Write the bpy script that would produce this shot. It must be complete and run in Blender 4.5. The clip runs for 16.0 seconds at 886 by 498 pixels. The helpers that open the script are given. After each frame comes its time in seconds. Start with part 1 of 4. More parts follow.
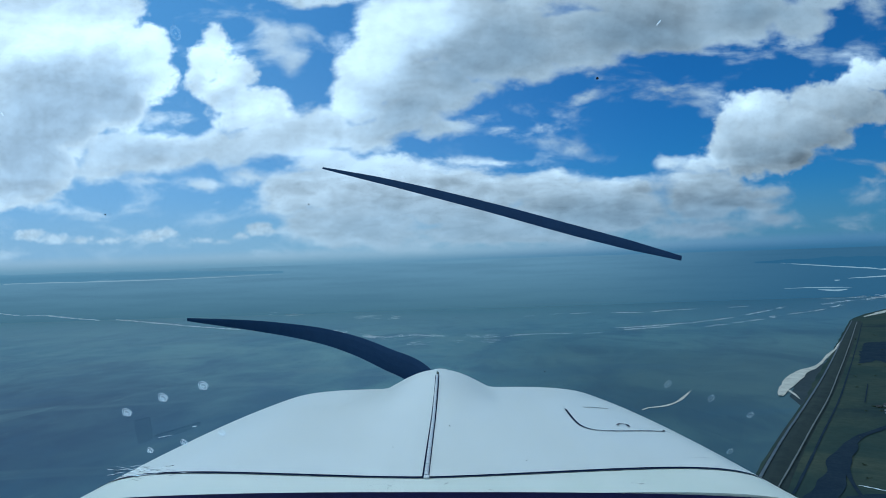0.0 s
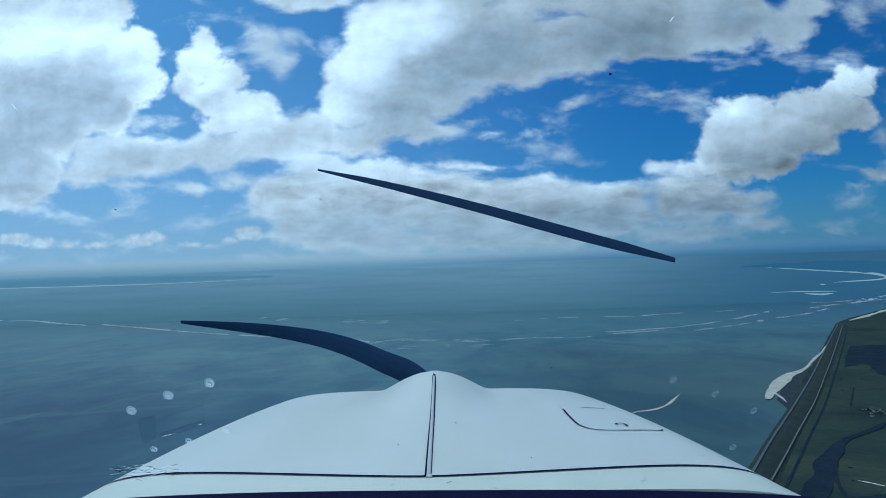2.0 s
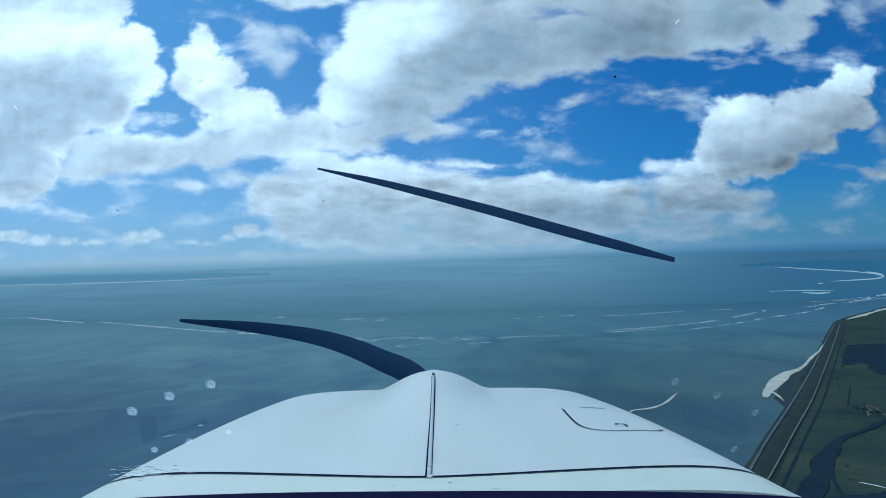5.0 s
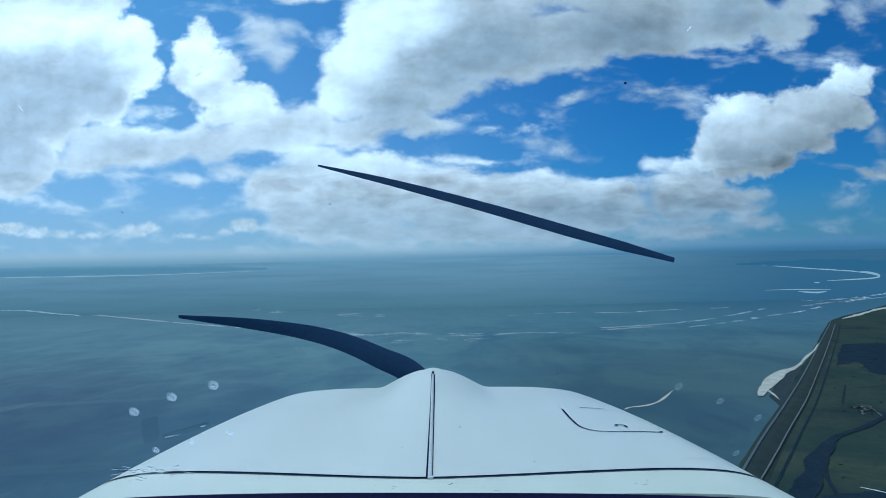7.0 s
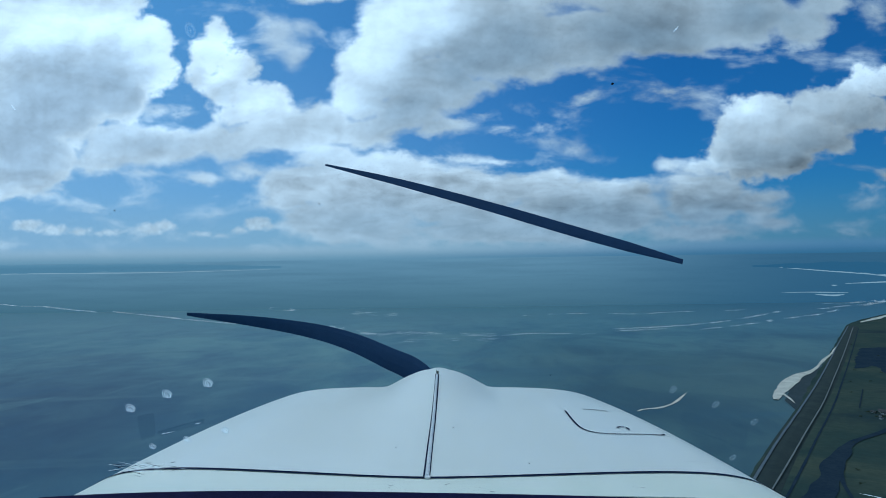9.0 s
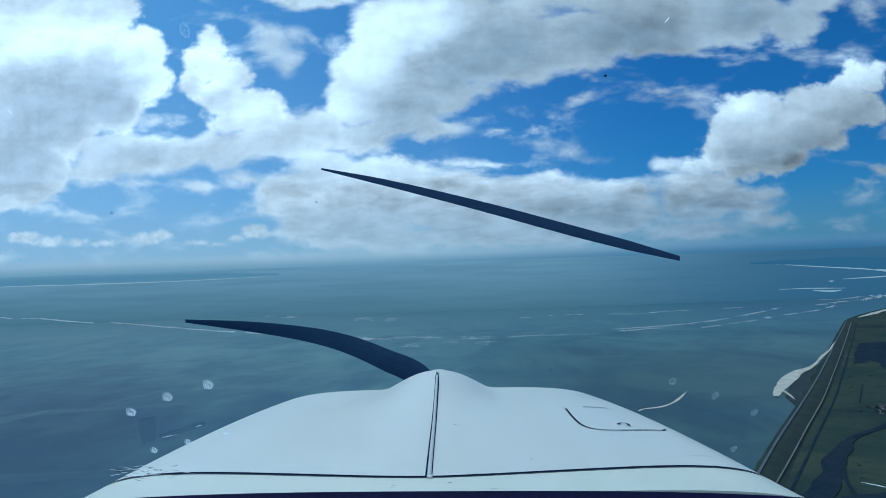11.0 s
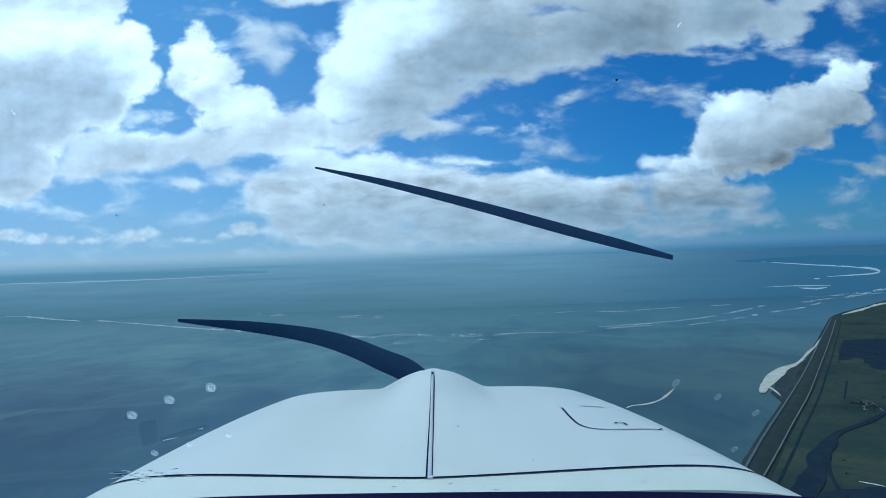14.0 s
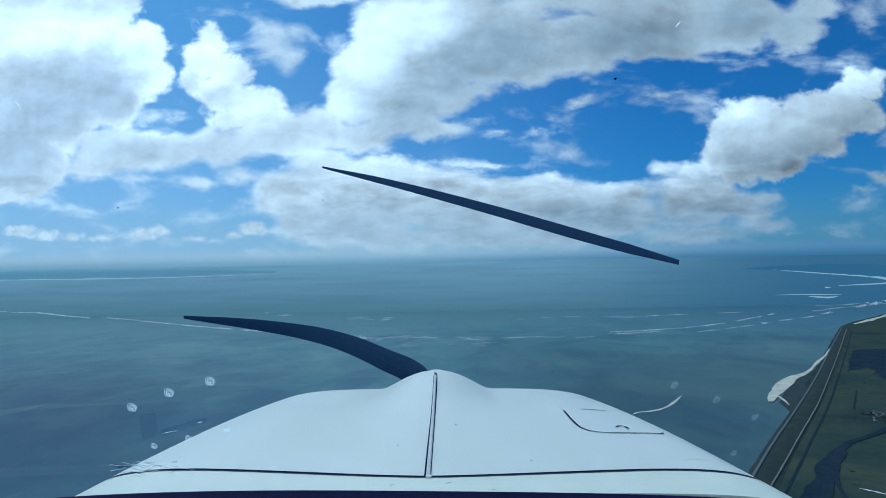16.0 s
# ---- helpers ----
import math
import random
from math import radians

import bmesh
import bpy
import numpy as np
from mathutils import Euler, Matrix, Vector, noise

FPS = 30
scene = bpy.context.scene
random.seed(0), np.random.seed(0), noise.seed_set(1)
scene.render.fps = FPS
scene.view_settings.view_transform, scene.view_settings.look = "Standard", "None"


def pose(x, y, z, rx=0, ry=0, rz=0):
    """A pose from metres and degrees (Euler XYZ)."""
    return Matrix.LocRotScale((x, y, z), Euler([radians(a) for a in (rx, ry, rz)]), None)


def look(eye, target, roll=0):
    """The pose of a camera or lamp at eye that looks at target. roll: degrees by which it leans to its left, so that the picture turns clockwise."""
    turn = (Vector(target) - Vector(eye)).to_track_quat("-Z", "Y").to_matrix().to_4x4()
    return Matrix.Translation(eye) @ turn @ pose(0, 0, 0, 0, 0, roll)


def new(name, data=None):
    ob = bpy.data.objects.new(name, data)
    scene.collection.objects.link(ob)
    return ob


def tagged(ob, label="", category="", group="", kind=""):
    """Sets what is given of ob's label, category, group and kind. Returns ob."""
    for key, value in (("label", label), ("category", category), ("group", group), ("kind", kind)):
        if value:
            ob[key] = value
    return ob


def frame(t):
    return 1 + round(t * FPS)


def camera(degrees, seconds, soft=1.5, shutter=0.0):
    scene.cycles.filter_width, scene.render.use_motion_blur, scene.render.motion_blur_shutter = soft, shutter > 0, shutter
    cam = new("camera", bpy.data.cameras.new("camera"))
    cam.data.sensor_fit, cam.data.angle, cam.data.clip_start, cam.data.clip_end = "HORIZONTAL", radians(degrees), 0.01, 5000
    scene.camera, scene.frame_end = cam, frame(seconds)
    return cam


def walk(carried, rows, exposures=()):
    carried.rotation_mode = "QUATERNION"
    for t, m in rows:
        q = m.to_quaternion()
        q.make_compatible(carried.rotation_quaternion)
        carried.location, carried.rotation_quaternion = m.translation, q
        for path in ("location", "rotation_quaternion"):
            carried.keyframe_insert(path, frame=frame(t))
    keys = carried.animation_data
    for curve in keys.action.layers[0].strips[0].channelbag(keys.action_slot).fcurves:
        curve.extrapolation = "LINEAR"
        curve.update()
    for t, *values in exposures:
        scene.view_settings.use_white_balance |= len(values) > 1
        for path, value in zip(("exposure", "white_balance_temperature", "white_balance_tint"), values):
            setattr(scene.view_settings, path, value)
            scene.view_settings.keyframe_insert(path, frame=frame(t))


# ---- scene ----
cam = camera(70.9, 16.0, 0.9)
EYE = 350.0
# seconds, yaw, pitch, roll of the aircraft against the level world
ROWS = [
    (0.0, 0.96, 1.06, 2.38), (0.5, 0.76, 1.12, 2.12), (1.0, 0.30, 1.21, 1.96), (1.5, 0.12, 1.38, 1.19),
    (2.0, 0.01, 1.43, 2.41), (2.5, 0.11, 1.48, 3.16), (3.0, 0.05, 1.36, 3.37), (3.5, -0.09, 1.58, 2.00),
    (4.0, -0.39, 1.40, 1.76), (6.5, 0.29, 1.10, 2.46), (7.0, -0.38, 0.88, 0.60), (7.5, -0.52, 0.86, -0.14),
    (8.0, 0.0, 0.88, 0.0), (8.5, 0.71, 0.83, -0.38), (9.0, 0.80, 0.87, -0.60), (9.5, 0.41, 0.97, 0.60),
    (10.0, 0.18, 1.15, 1.74), (12.5, 1.30, 1.24, 3.12), (13.0, 1.50, 0.97, 2.29), (13.5, 0.32, 0.92, 1.99),
    (14.0, -0.39, 0.96, 2.69), (14.5, -0.17, 1.06, 2.37), (15.0, 0.52, 0.98, 2.88), (15.5, 0.73, 0.98, 1.44),
    (16.0, 0.34, 1.23, 0.14),
]
YAW0, PITCH0, ROLL0 = 0.25, 1.1, 1.6
ROLL_SHARE = 0.35                     # share of the bank given to the camera, to fit nose and horizon in view
MOUNT = Vector((0.0, 1.25, -0.42))     # the camera swings about this point of the nose


def turn(yaw, pitch, roll):
    return pose(0, 0, 0, 90 + pitch, roll, yaw).to_3x3()


BODY = turn(YAW0, PITCH0, ROLL0) @ Euler((-math.pi / 2, 0, 0)).to_matrix()


def swing(yaw, pitch, roll):
    r = turn(yaw, pitch, ROLL0 + ROLL_SHARE * (roll - ROLL0))
    q = r @ turn(YAW0, PITCH0, ROLL0).inverted()
    p = BODY @ MOUNT
    m = r.to_4x4()
    m.translation = Vector((0, 0, EYE)) + p - q @ p
    return m


EXPOSURES = [(t, stops, 5120.0, 1.0) for t, stops in ((0.0, -0.06), (0.5, -0.10), (1.0, -0.05), (2.0, -0.11), (3.0, -0.11), (4.0, 0.02), (6.5, 0.06), (7.3, 0.01), (8.0, -0.13), (8.5, -0.16), (10.0, -0.11), (12.4, 0.08), (16.0, 0.08))]
walk(cam, [(t, swing(yaw, pitch, roll)) for t, yaw, pitch, roll in ROWS], EXPOSURES)

# ---- world: blue sky, broken cumulus, haze over the sea ----
SUN_AZ, SUN_EL = -24.0, 50.0
sun = new("sun", bpy.data.lights.new("sun", "SUN"))
sun.data.energy, sun.data.angle, sun.data.color = 1.0, radians(9), (1.0, 0.95, 0.88)
sun.matrix_world = look((-900 * math.sin(radians(-SUN_AZ)), 900 * math.cos(radians(SUN_AZ)), EYE + 900 * math.tan(radians(SUN_EL))), (0, 0, EYE))


class Nodes:
    """Short hand for node trees: every call adds a node and gives back its output."""

    def __init__(self, tree):
        self.tree = tree

    def put(self, kind, inputs=(), out=0, operation=None):
        n = self.tree.nodes.new(kind)
        if operation:
            n.operation = operation
        slots = inputs.items() if isinstance(inputs, dict) else enumerate(inputs)
        for slot, value in slots:
            if isinstance(value, bpy.types.NodeSocket):
                self.tree.links.new(value, n.inputs[slot])
            elif value is not None:
                n.inputs[slot].default_value = value
        return n.outputs[out] if n.outputs else None

    def math(self, op, a, b=0.0, c=0.0, clamp=False):
        x = self.put("ShaderNodeMath", (a, b, c), operation=op)
        x.node.use_clamp = clamp
        return x

    def vec(self, op, a, b=(0, 0, 0)):
        return self.put("ShaderNodeVectorMath", (a, b), operation=op)

    def size(self, a):
        return self.put("ShaderNodeVectorMath", (a,), out=1, operation="LENGTH")

    def ramp(self, x, lo, hi, to_lo=0.0, to_hi=1.0):
        y = self.put("ShaderNodeMapRange", (x, lo, hi, to_lo, to_hi))
        y.node.interpolation_type = "SMOOTHSTEP"
        return y

    def noise(self, at, scale, detail=6.0, rough=0.55, warp=0.0, out=0):
        return self.put("ShaderNodeTexNoise", {"Vector": at, "Scale": scale, "Detail": detail, "Roughness": rough, "Distortion": warp}, out=out)

    def mix(self, f, a, b):
        m = self.tree.nodes.new("ShaderNodeMix")
        m.data_type = "RGBA"
        for slot, value in ((0, f), (6, a), (7, b)):
            if isinstance(value, bpy.types.NodeSocket):
                self.tree.links.new(value, m.inputs[slot])
            else:
                m.inputs[slot].default_value = value
        return m.outputs[2]


# clouds: groups of puffs, each (across, up, half width, half height) in hundredths of the distance ahead
CUMULUS_WEST = [(-64.9, 35.9, 13.6, 8.2), (-56.8, 35.0, 10.0, 7.3), (-50.0, 33.3, 5.9, 6.8), (-47.2, 31.4, 3.5, 4.1), (-54.0, 27.8, 6.4, 5.4), (-63.9, 25.9, 10.9, 8.2), (-68.3, 17.7, 7.3, 7.3), (-77.4, 30.4, 14.5, 18.2), (-60.5, 43.2, 12.7, 6.4), (-48.7, 38.7, 3.6, 2.0), (-75.4, 15.0, 10.9, 5.4)]
CUMULUS_TOWER = [(-37.3, 37.0, 2.9, 2.4), (-38.6, 33.8, 3.6, 3.1), (-40.0, 30.6, 2.9, 3.3), (-34.6, 32.0, 3.6, 3.1), (-36.3, 28.3, 5.0, 3.6), (-32.7, 26.5, 5.4, 3.3), (-29.1, 26.1, 4.1, 3.3), (-31.3, 24.2, 7.3, 3.1)]
BANK_WEST = [(-47.6, 24.6, 4.5, 2.2), (-44.0, 24.2, 3.8, 2.0), (-53.9, 19.6, 8.2, 4.2), (-45.8, 19.2, 10.0, 4.7), (-35.8, 19.2, 11.8, 4.4), (-26.8, 20.6, 10.9, 4.5), (-19.5, 22.9, 7.3, 4.0), (-14.1, 20.7, 8.2, 4.0), (-59.2, 15.9, 8.2, 2.5), (-48.4, 15.1, 6.4, 1.5), (-66.4, 13.2, 7.3, 3.3), (-40.3, 13.3, 4.5, 1.8), (-32.6, 14.2, 6.4, 2.0)]
BANK_OVERHEAD = [(-6.9, 38.1, 10.0, 8.2), (-11.4, 31.6, 7.3, 7.3), (-14.1, 26.6, 6.4, 5.4), (-3.2, 28.9, 10.0, 7.3), (-6.8, 24.3, 10.0, 4.5), (6.8, 35.4, 13.6, 8.2), (11.4, 31.8, 10.0, 4.5), (21.5, 35.5, 12.7, 6.0), (34.3, 37.4, 13.6, 6.5), (38.0, 33.3, 6.4, 3.1), (47.2, 37.9, 12.7, 5.8), (56.4, 36.6, 6.4, 4.4), (60.1, 40.3, 5.4, 3.6), (27.0, 47.5, 43.6, 10.0), (-19.7, 48.1, 13.6, 6.8), (0.5, 26.7, 5.4, 3.1)]
STRIPS = [(8.7, 20.9, 6.8, 1.6), (14.2, 21.2, 3.6, 1.3), (-1.3, 21.4, 8.2, 2.4), (-6.8, 22.1, 6.4, 2.4), (5.0, 23.0, 4.5, 1.5), (34.3, 26.1, 3.1, 0.7), (37.5, 26.6, 1.6, 0.5), (21.9, 26.1, 3.1, 1.6), (11.4, 28.1, 5.4, 1.6), (5.9, 28.1, 5.4, 2.4), (23.3, 29.5, 2.4, 1.1), (8.7, 15.5, 8.2, 1.2), (2.3, 15.7, 7.3, 1.4)]
BANK_MIDDLE = [(-19.5, 15.6, 7.3, 3.8), (-23.1, 12.4, 10.0, 4.5), (-12.2, 11.6, 13.6, 6.4), (-6.8, 14.3, 9.1, 3.5), (-15.8, 6.5, 15.4, 4.5), (1.4, 9.8, 13.6, 6.0), (11.4, 10.3, 10.0, 4.0), (15.1, 11.6, 8.2, 2.7), (20.6, 7.1, 18.2, 6.0), (24.2, 11.2, 8.2, 2.7), (30.6, 10.3, 7.3, 2.9), (35.7, 14.3, 3.1, 1.8), (38.9, 13.6, 4.4, 2.2), (39.8, 9.0, 10.9, 4.4), (48.0, 7.6, 8.2, 3.1), (51.7, 5.4, 5.4, 2.2), (7.8, 4.3, 30.0, 3.6), (38.8, 4.0, 15.4, 2.4), (54.4, 3.7, 2.5, 0.9), (-26.7, 9.7, 5.4, 2.0)]
CUMULUS_EAST = [(46.7, 22.3, 3.1, 3.3), (49.0, 23.7, 2.4, 1.8), (44.8, 19.1, 3.5, 4.0), (43.0, 15.4, 3.3, 3.6), (48.0, 15.4, 5.6, 4.9), (52.7, 21.4, 4.5, 4.0), (56.4, 23.3, 4.0, 3.3), (60.0, 23.7, 3.6, 3.3), (57.2, 19.1, 6.4, 4.5), (52.6, 15.4, 6.4, 4.0), (63.3, 25.6, 3.1, 3.1), (66.0, 27.0, 2.9, 3.1), (68.8, 26.5, 2.4, 2.5), (64.6, 22.4, 4.5, 3.8), (68.3, 22.9, 2.9, 3.3), (49.5, 20.5, 5.2, 4.6), (60.9, 18.7, 4.5, 3.3), (70.2, 27.5, 1.5, 1.8)]
CLOUDLET_EAST = [(69.2, 12.3, 2.7, 1.5), (66.8, 10.5, 3.3, 1.1), (71.9, 12.0, 2.4, 1.2), (66.3, 2.7, 1.1, 0.5)]
LOW_ROW = [(-68.6, 6.4, 3.5, 1.3), (-64.5, 5.6, 4.0, 1.1), (-60.5, 5.2, 3.3, 0.9), (-55.5, 4.9, 4.2, 0.8), (-49.0, 5.4, 3.3, 1.3), (-46.4, 6.0, 2.4, 1.2), (-31.2, 6.0, 2.9, 1.5), (-28.9, 5.5, 2.2, 0.9), (-33.9, 5.1, 1.8, 0.9), (-21.7, 4.8, 2.9, 0.9), (-15.8, 4.5, 4.0, 0.8), (-40.5, 4.6, 3.4, 0.7), (-37.0, 4.3, 2.6, 0.6), (-10.0, 4.2, 3.6, 0.7)]
WISPS = [(-26.9, 37.0, 4.4, 4.0), (-25.0, 33.4, 3.6, 4.0), (-29.6, 39.8, 3.1, 2.2), (-23.2, 38.0, 3.6, 2.7), (-16.9, 36.2, 2.7, 2.7), (-40.3, 13.3, 5.4, 2.0), (-43.0, 14.6, 7.3, 1.6), (-57.4, 13.2, 3.1, 0.7), (27.9, 2.6, 3.6, 0.7), (-52.0, 9.6, 14.5, 1.5), (-36.7, 19.2, 6.4, 2.0), (-14.9, 15.2, 2.4, 1.5), (72.0, 19.2, 2.4, 4.5), (72.5, 42.0, 4.0, 6.0)]
SHADED = [(-63.0, 27.0, 17.0, 9.5), (-56.5, 28.5, 9.5, 8.0), (-69.0, 19.5, 11.0, 10.0), (-6.8, 24.3, 10.0, 4.5), (2.3, 30.8, 11.8, 6.4), (11.4, 34.5, 11.8, 5.4), (29.7, 35.5, 14.5, 5.4), (50.0, 37.5, 11.8, 4.5), (-32.2, 16.0, 14.5, 2.4), (-47.6, 19.6, 10.9, 2.2), (-12.2, 7.0, 12.7, 3.6), (-1.3, 5.2, 14.5, 3.1), (20.6, 6.2, 17.3, 3.6), (38.8, 6.3, 13.6, 3.3), (49.9, 14.5, 8.2, 3.1), (59.1, 16.8, 6.4, 2.4), (66.5, 21.5, 3.3, 2.4), (14.2, 19.9, 5.4, 1.1), (-35.9, 25.1, 2.7, 2.4)]
BRIGHT = [(-62.2, 39.1, 15.4, 4.5), (-49.5, 35.1, 4.5, 6.4), (-37.7, 34.2, 4.5, 4.5), (-12.3, 36.2, 6.4, 8.2), (-5.0, 39.0, 8.2, 4.5), (-31.3, 26.1, 6.4, 2.7), (-47.6, 23.2, 8.2, 1.8), (-15.9, 26.1, 4.5, 3.6), (48.1, 23.2, 3.6, 2.2), (65.6, 28.4, 5.4, 2.0), (-46.8, 31.5, 3.6, 4.5), (-19.5, 17.4, 6.4, 2.0), (-10.0, 15.6, 8.0, 1.8), (24.0, 12.6, 9.0, 1.5), (8.0, 15.2, 8.0, 1.4), (37.5, 14.4, 5.0, 1.7), (12.0, 21.4, 6.0, 1.2)]

world = bpy.data.worlds.new("sky")
world.use_nodes = True
scene.world = world
world.node_tree.nodes.clear()
N = Nodes(world.node_tree)
ray = N.put("ShaderNodeTexCoord", out=0)
xyz = world.node_tree.nodes.new("ShaderNodeSeparateXYZ")
world.node_tree.links.new(ray, xyz.inputs[0])
ahead = N.math("MAXIMUM", N.math("ABSOLUTE", xyz.outputs[1]), 0.12)
across, up = N.math("DIVIDE", xyz.outputs[0], ahead), N.math("DIVIDE", xyz.outputs[2], ahead)
at = N.put("ShaderNodeCombineXYZ", (N.math("MULTIPLY", across, 100.0), N.math("MULTIPLY", up, 100.0), 0.0))
flat = N.vec("MULTIPLY", at, (0.01, 0.013, 0.0))
big = N.noise(flat, 7.0, 3.0, 0.5, 0.0, out=1)
small = N.noise(flat, 30.0, 5.0, 0.6, 0.0, out=1)
HALF = (0.5, 0.5, 0.5)
bent = N.vec("ADD", at, N.vec("ADD", N.vec("MULTIPLY", N.vec("SUBTRACT", big, HALF), (5.0, 3.6, 0)), N.vec("MULTIPLY", N.vec("SUBTRACT", small, HALF), (3.2, 2.8, 0))))


def field(puffs, soft=0.6, deepest=7.0, place=None):
    """How far inside a group of puffs a direction lies, in hundredths; below nought outside."""
    total = None
    for x, y, w, h in puffs:
        d = N.vec("MULTIPLY", N.vec("SUBTRACT", place or bent, (x, y, 0)), (1 / w, 1 / h, 0))
        m = min(w, h, deepest)
        one = N.math("MULTIPLY_ADD", N.size(d), -m, m)
        total = one if total is None else N.math("SMOOTH_MAX", total, one, soft)
    return total


def billows(place):
    """Cauliflower relief: rounded cells with finer cells on them, frayed by noise; about nought on the mean."""
    frayed = N.vec("ADD", place, N.vec("MULTIPLY", N.vec("SUBTRACT", N.noise(place, 24.0, 5.0, 0.6, 0.0, out=1), HALF), (0.05, 0.05, 0)))
    cells = N.put("ShaderNodeTexVoronoi", {"Vector": frayed, "Scale": 17.0, "Detail": 3.0, "Roughness": 0.5, "Lacunarity": 2.2})
    cells.node.voronoi_dimensions, cells.node.normalize = "2D", True
    fray = N.noise(place, 16.0, 9.0, 0.6, 0.2)
    return N.math("ADD", N.math("MULTIPLY", N.math("SUBTRACT", 0.22, cells), 2.6), N.math("MULTIPLY", N.math("SUBTRACT", fray, 0.5), 3.4))


SUNWARD = (-0.011, 0.022, 0)
relief = billows(flat)
lit_side = N.math("SUBTRACT", relief, billows(N.vec("ADD", flat, SUNWARD)))
wide = N.vec("MULTIPLY", flat, (0.75, 1.25, 0))
layer = N.noise(wide, 11.0, 10.0, 0.52, 0.3)
layer_sun = N.noise(N.vec("ADD", wide, SUNWARD), 11.0, 10.0, 0.52, 0.3)
ragged = N.math("MULTIPLY", N.math("SUBTRACT", layer, 0.5), 6.5)

heaped = N.math("SMOOTH_MAX", field(CUMULUS_WEST + CUMULUS_TOWER), field(CUMULUS_EAST), 0.4)
# the far row of small cumulus over the horizon: fine knobs on top, flat below
knobs = N.put("ShaderNodeTexVoronoi", {"Vector": N.vec("ADD", flat, N.vec("MULTIPLY", N.vec("SUBTRACT", small, HALF), (0.015, 0.015, 0))), "Scale": 60.0, "Detail": 2.0, "Roughness": 0.6, "Lacunarity": 2.2})
knobs.node.voronoi_dimensions, knobs.node.normalize = "2D", True
low_place = N.vec("ADD", at, N.vec("MULTIPLY", N.vec("SUBTRACT", big, HALF), (2.0, 0.8, 0)))
low_row = N.math("MULTIPLY_ADD", N.math("SUBTRACT", 0.25, knobs), 1.1, field(LOW_ROW, 0.3, 7.0, low_place))
spread = N.math("SMOOTH_MAX", field(BANK_WEST + BANK_OVERHEAD, 1.0), field(BANK_MIDDLE + STRIPS + CLOUDLET_EAST, 0.7), 0.7)
high = N.math("MULTIPLY", N.ramp(up, 0.42, 0.8), N.math("SUBTRACT", N.noise(flat, 2.2, 4.0, 0.5), 0.42))
spread = N.math("MAXIMUM", spread, N.math("MULTIPLY", high, 30.0))
deep_heaped = N.math("ADD", relief, heaped)
deep_spread = N.math("ADD", spread, N.math("MULTIPLY_ADD", relief, 0.30, ragged))
thick_heaped = N.ramp(deep_heaped, -0.35, 0.95)
thick_spread = N.ramp(deep_spread, 0.0, 2.0)
thick_veil = N.math("MULTIPLY", N.ramp(N.math("MULTIPLY_ADD", ragged, 1.2, field(WISPS, 0.8)), 0.0, 3.6), 0.75)
thick_low = N.math("MULTIPLY", N.ramp(low_row, -0.08, 0.75), N.ramp(up, 0.024, 0.052, 0.30, 0.92))
thick_heaped = N.math("MAXIMUM", thick_heaped, thick_low)
gap = N.math("MULTIPLY", N.math("SUBTRACT", 1.0, thick_heaped), N.math("MULTIPLY", N.math("SUBTRACT", 1.0, thick_spread), N.math("SUBTRACT", 1.0, thick_veil)))
thick = N.math("SUBTRACT", 1.0, gap)
depth = N.math("MAXIMUM", deep_heaped, deep_spread)
murk = N.ramp(N.math("MULTIPLY_ADD", ragged, 0.9, field(SHADED, 3.0)), -2.5, 5.5)
core = N.ramp(depth, 0.3, 3.0, 0.0, 0.17)
shade = N.math("ADD", N.math("MULTIPLY", murk, N.ramp(depth, 0.1, 2.2, 0.0, 0.58)), core, clamp=True)
glare = N.math("MULTIPLY", N.ramp(N.math("MULTIPLY_ADD", ragged, 0.5, field(BRIGHT, 2.5)), -2.2, 3.0), N.ramp(murk, 0.3, 1.0, 1.0, 0.35))
east = N.ramp(across, -0.75, 0.65)
body = N.mix(shade, (0.80, 0.87, 0.90, 1), N.mix(east, (0.41, 0.50, 0.585, 1), (0.295, 0.405, 0.495, 1)))
light = N.math("MULTIPLY_ADD", east, -0.40, 0.94)
light = N.math("MULTIPLY_ADD", N.math("MULTIPLY", lit_side, N.math("MAXIMUM", thick_heaped, N.math("MULTIPLY", thick_spread, N.math("MULTIPLY_ADD", east, -0.25, 0.95)))), N.math("MULTIPLY_ADD", east, -0.035, 0.135), light)
# the eastern cumulus is lit from its upper side and grey below
slope = N.math("MULTIPLY_ADD", N.math("SUBTRACT", across, 0.55), -0.45, N.math("SUBTRACT", up, 0.20))
eastern = N.math("MULTIPLY", N.ramp(across, 0.37, 0.43), N.ramp(up, 0.10, 0.14))
light = N.math("MULTIPLY_ADD", N.ramp(slope, -0.065, 0.050, -0.10, 0.20), eastern, light)
mottle = N.noise(N.vec("MULTIPLY", flat, (1.0, 2.3, 0)), 15.0, 6.0, 0.5, 0.4)
low_bank = N.math("MULTIPLY", N.ramp(up, 0.19, 0.12), N.ramp(depth, 0.3, 2.5))
light = N.math("MULTIPLY_ADD", N.math("MULTIPLY", N.math("SUBTRACT", mottle, 0.52), low_bank), 0.85, light)
light = N.math("MULTIPLY_ADD", N.math("SUBTRACT", layer, layer_sun), N.math("MULTIPLY_ADD", east, -0.25, 0.65), light)
light = N.math("MULTIPLY_ADD", N.math("MULTIPLY", thick_low, N.math("SUBTRACT", knobs, 0.22)), -0.55, light)
light = N.math("MULTIPLY_ADD", N.math("MULTIPLY", N.ramp(across, 0.1, 0.5), N.ramp(up, 0.28, 0.36)), -0.11, light)
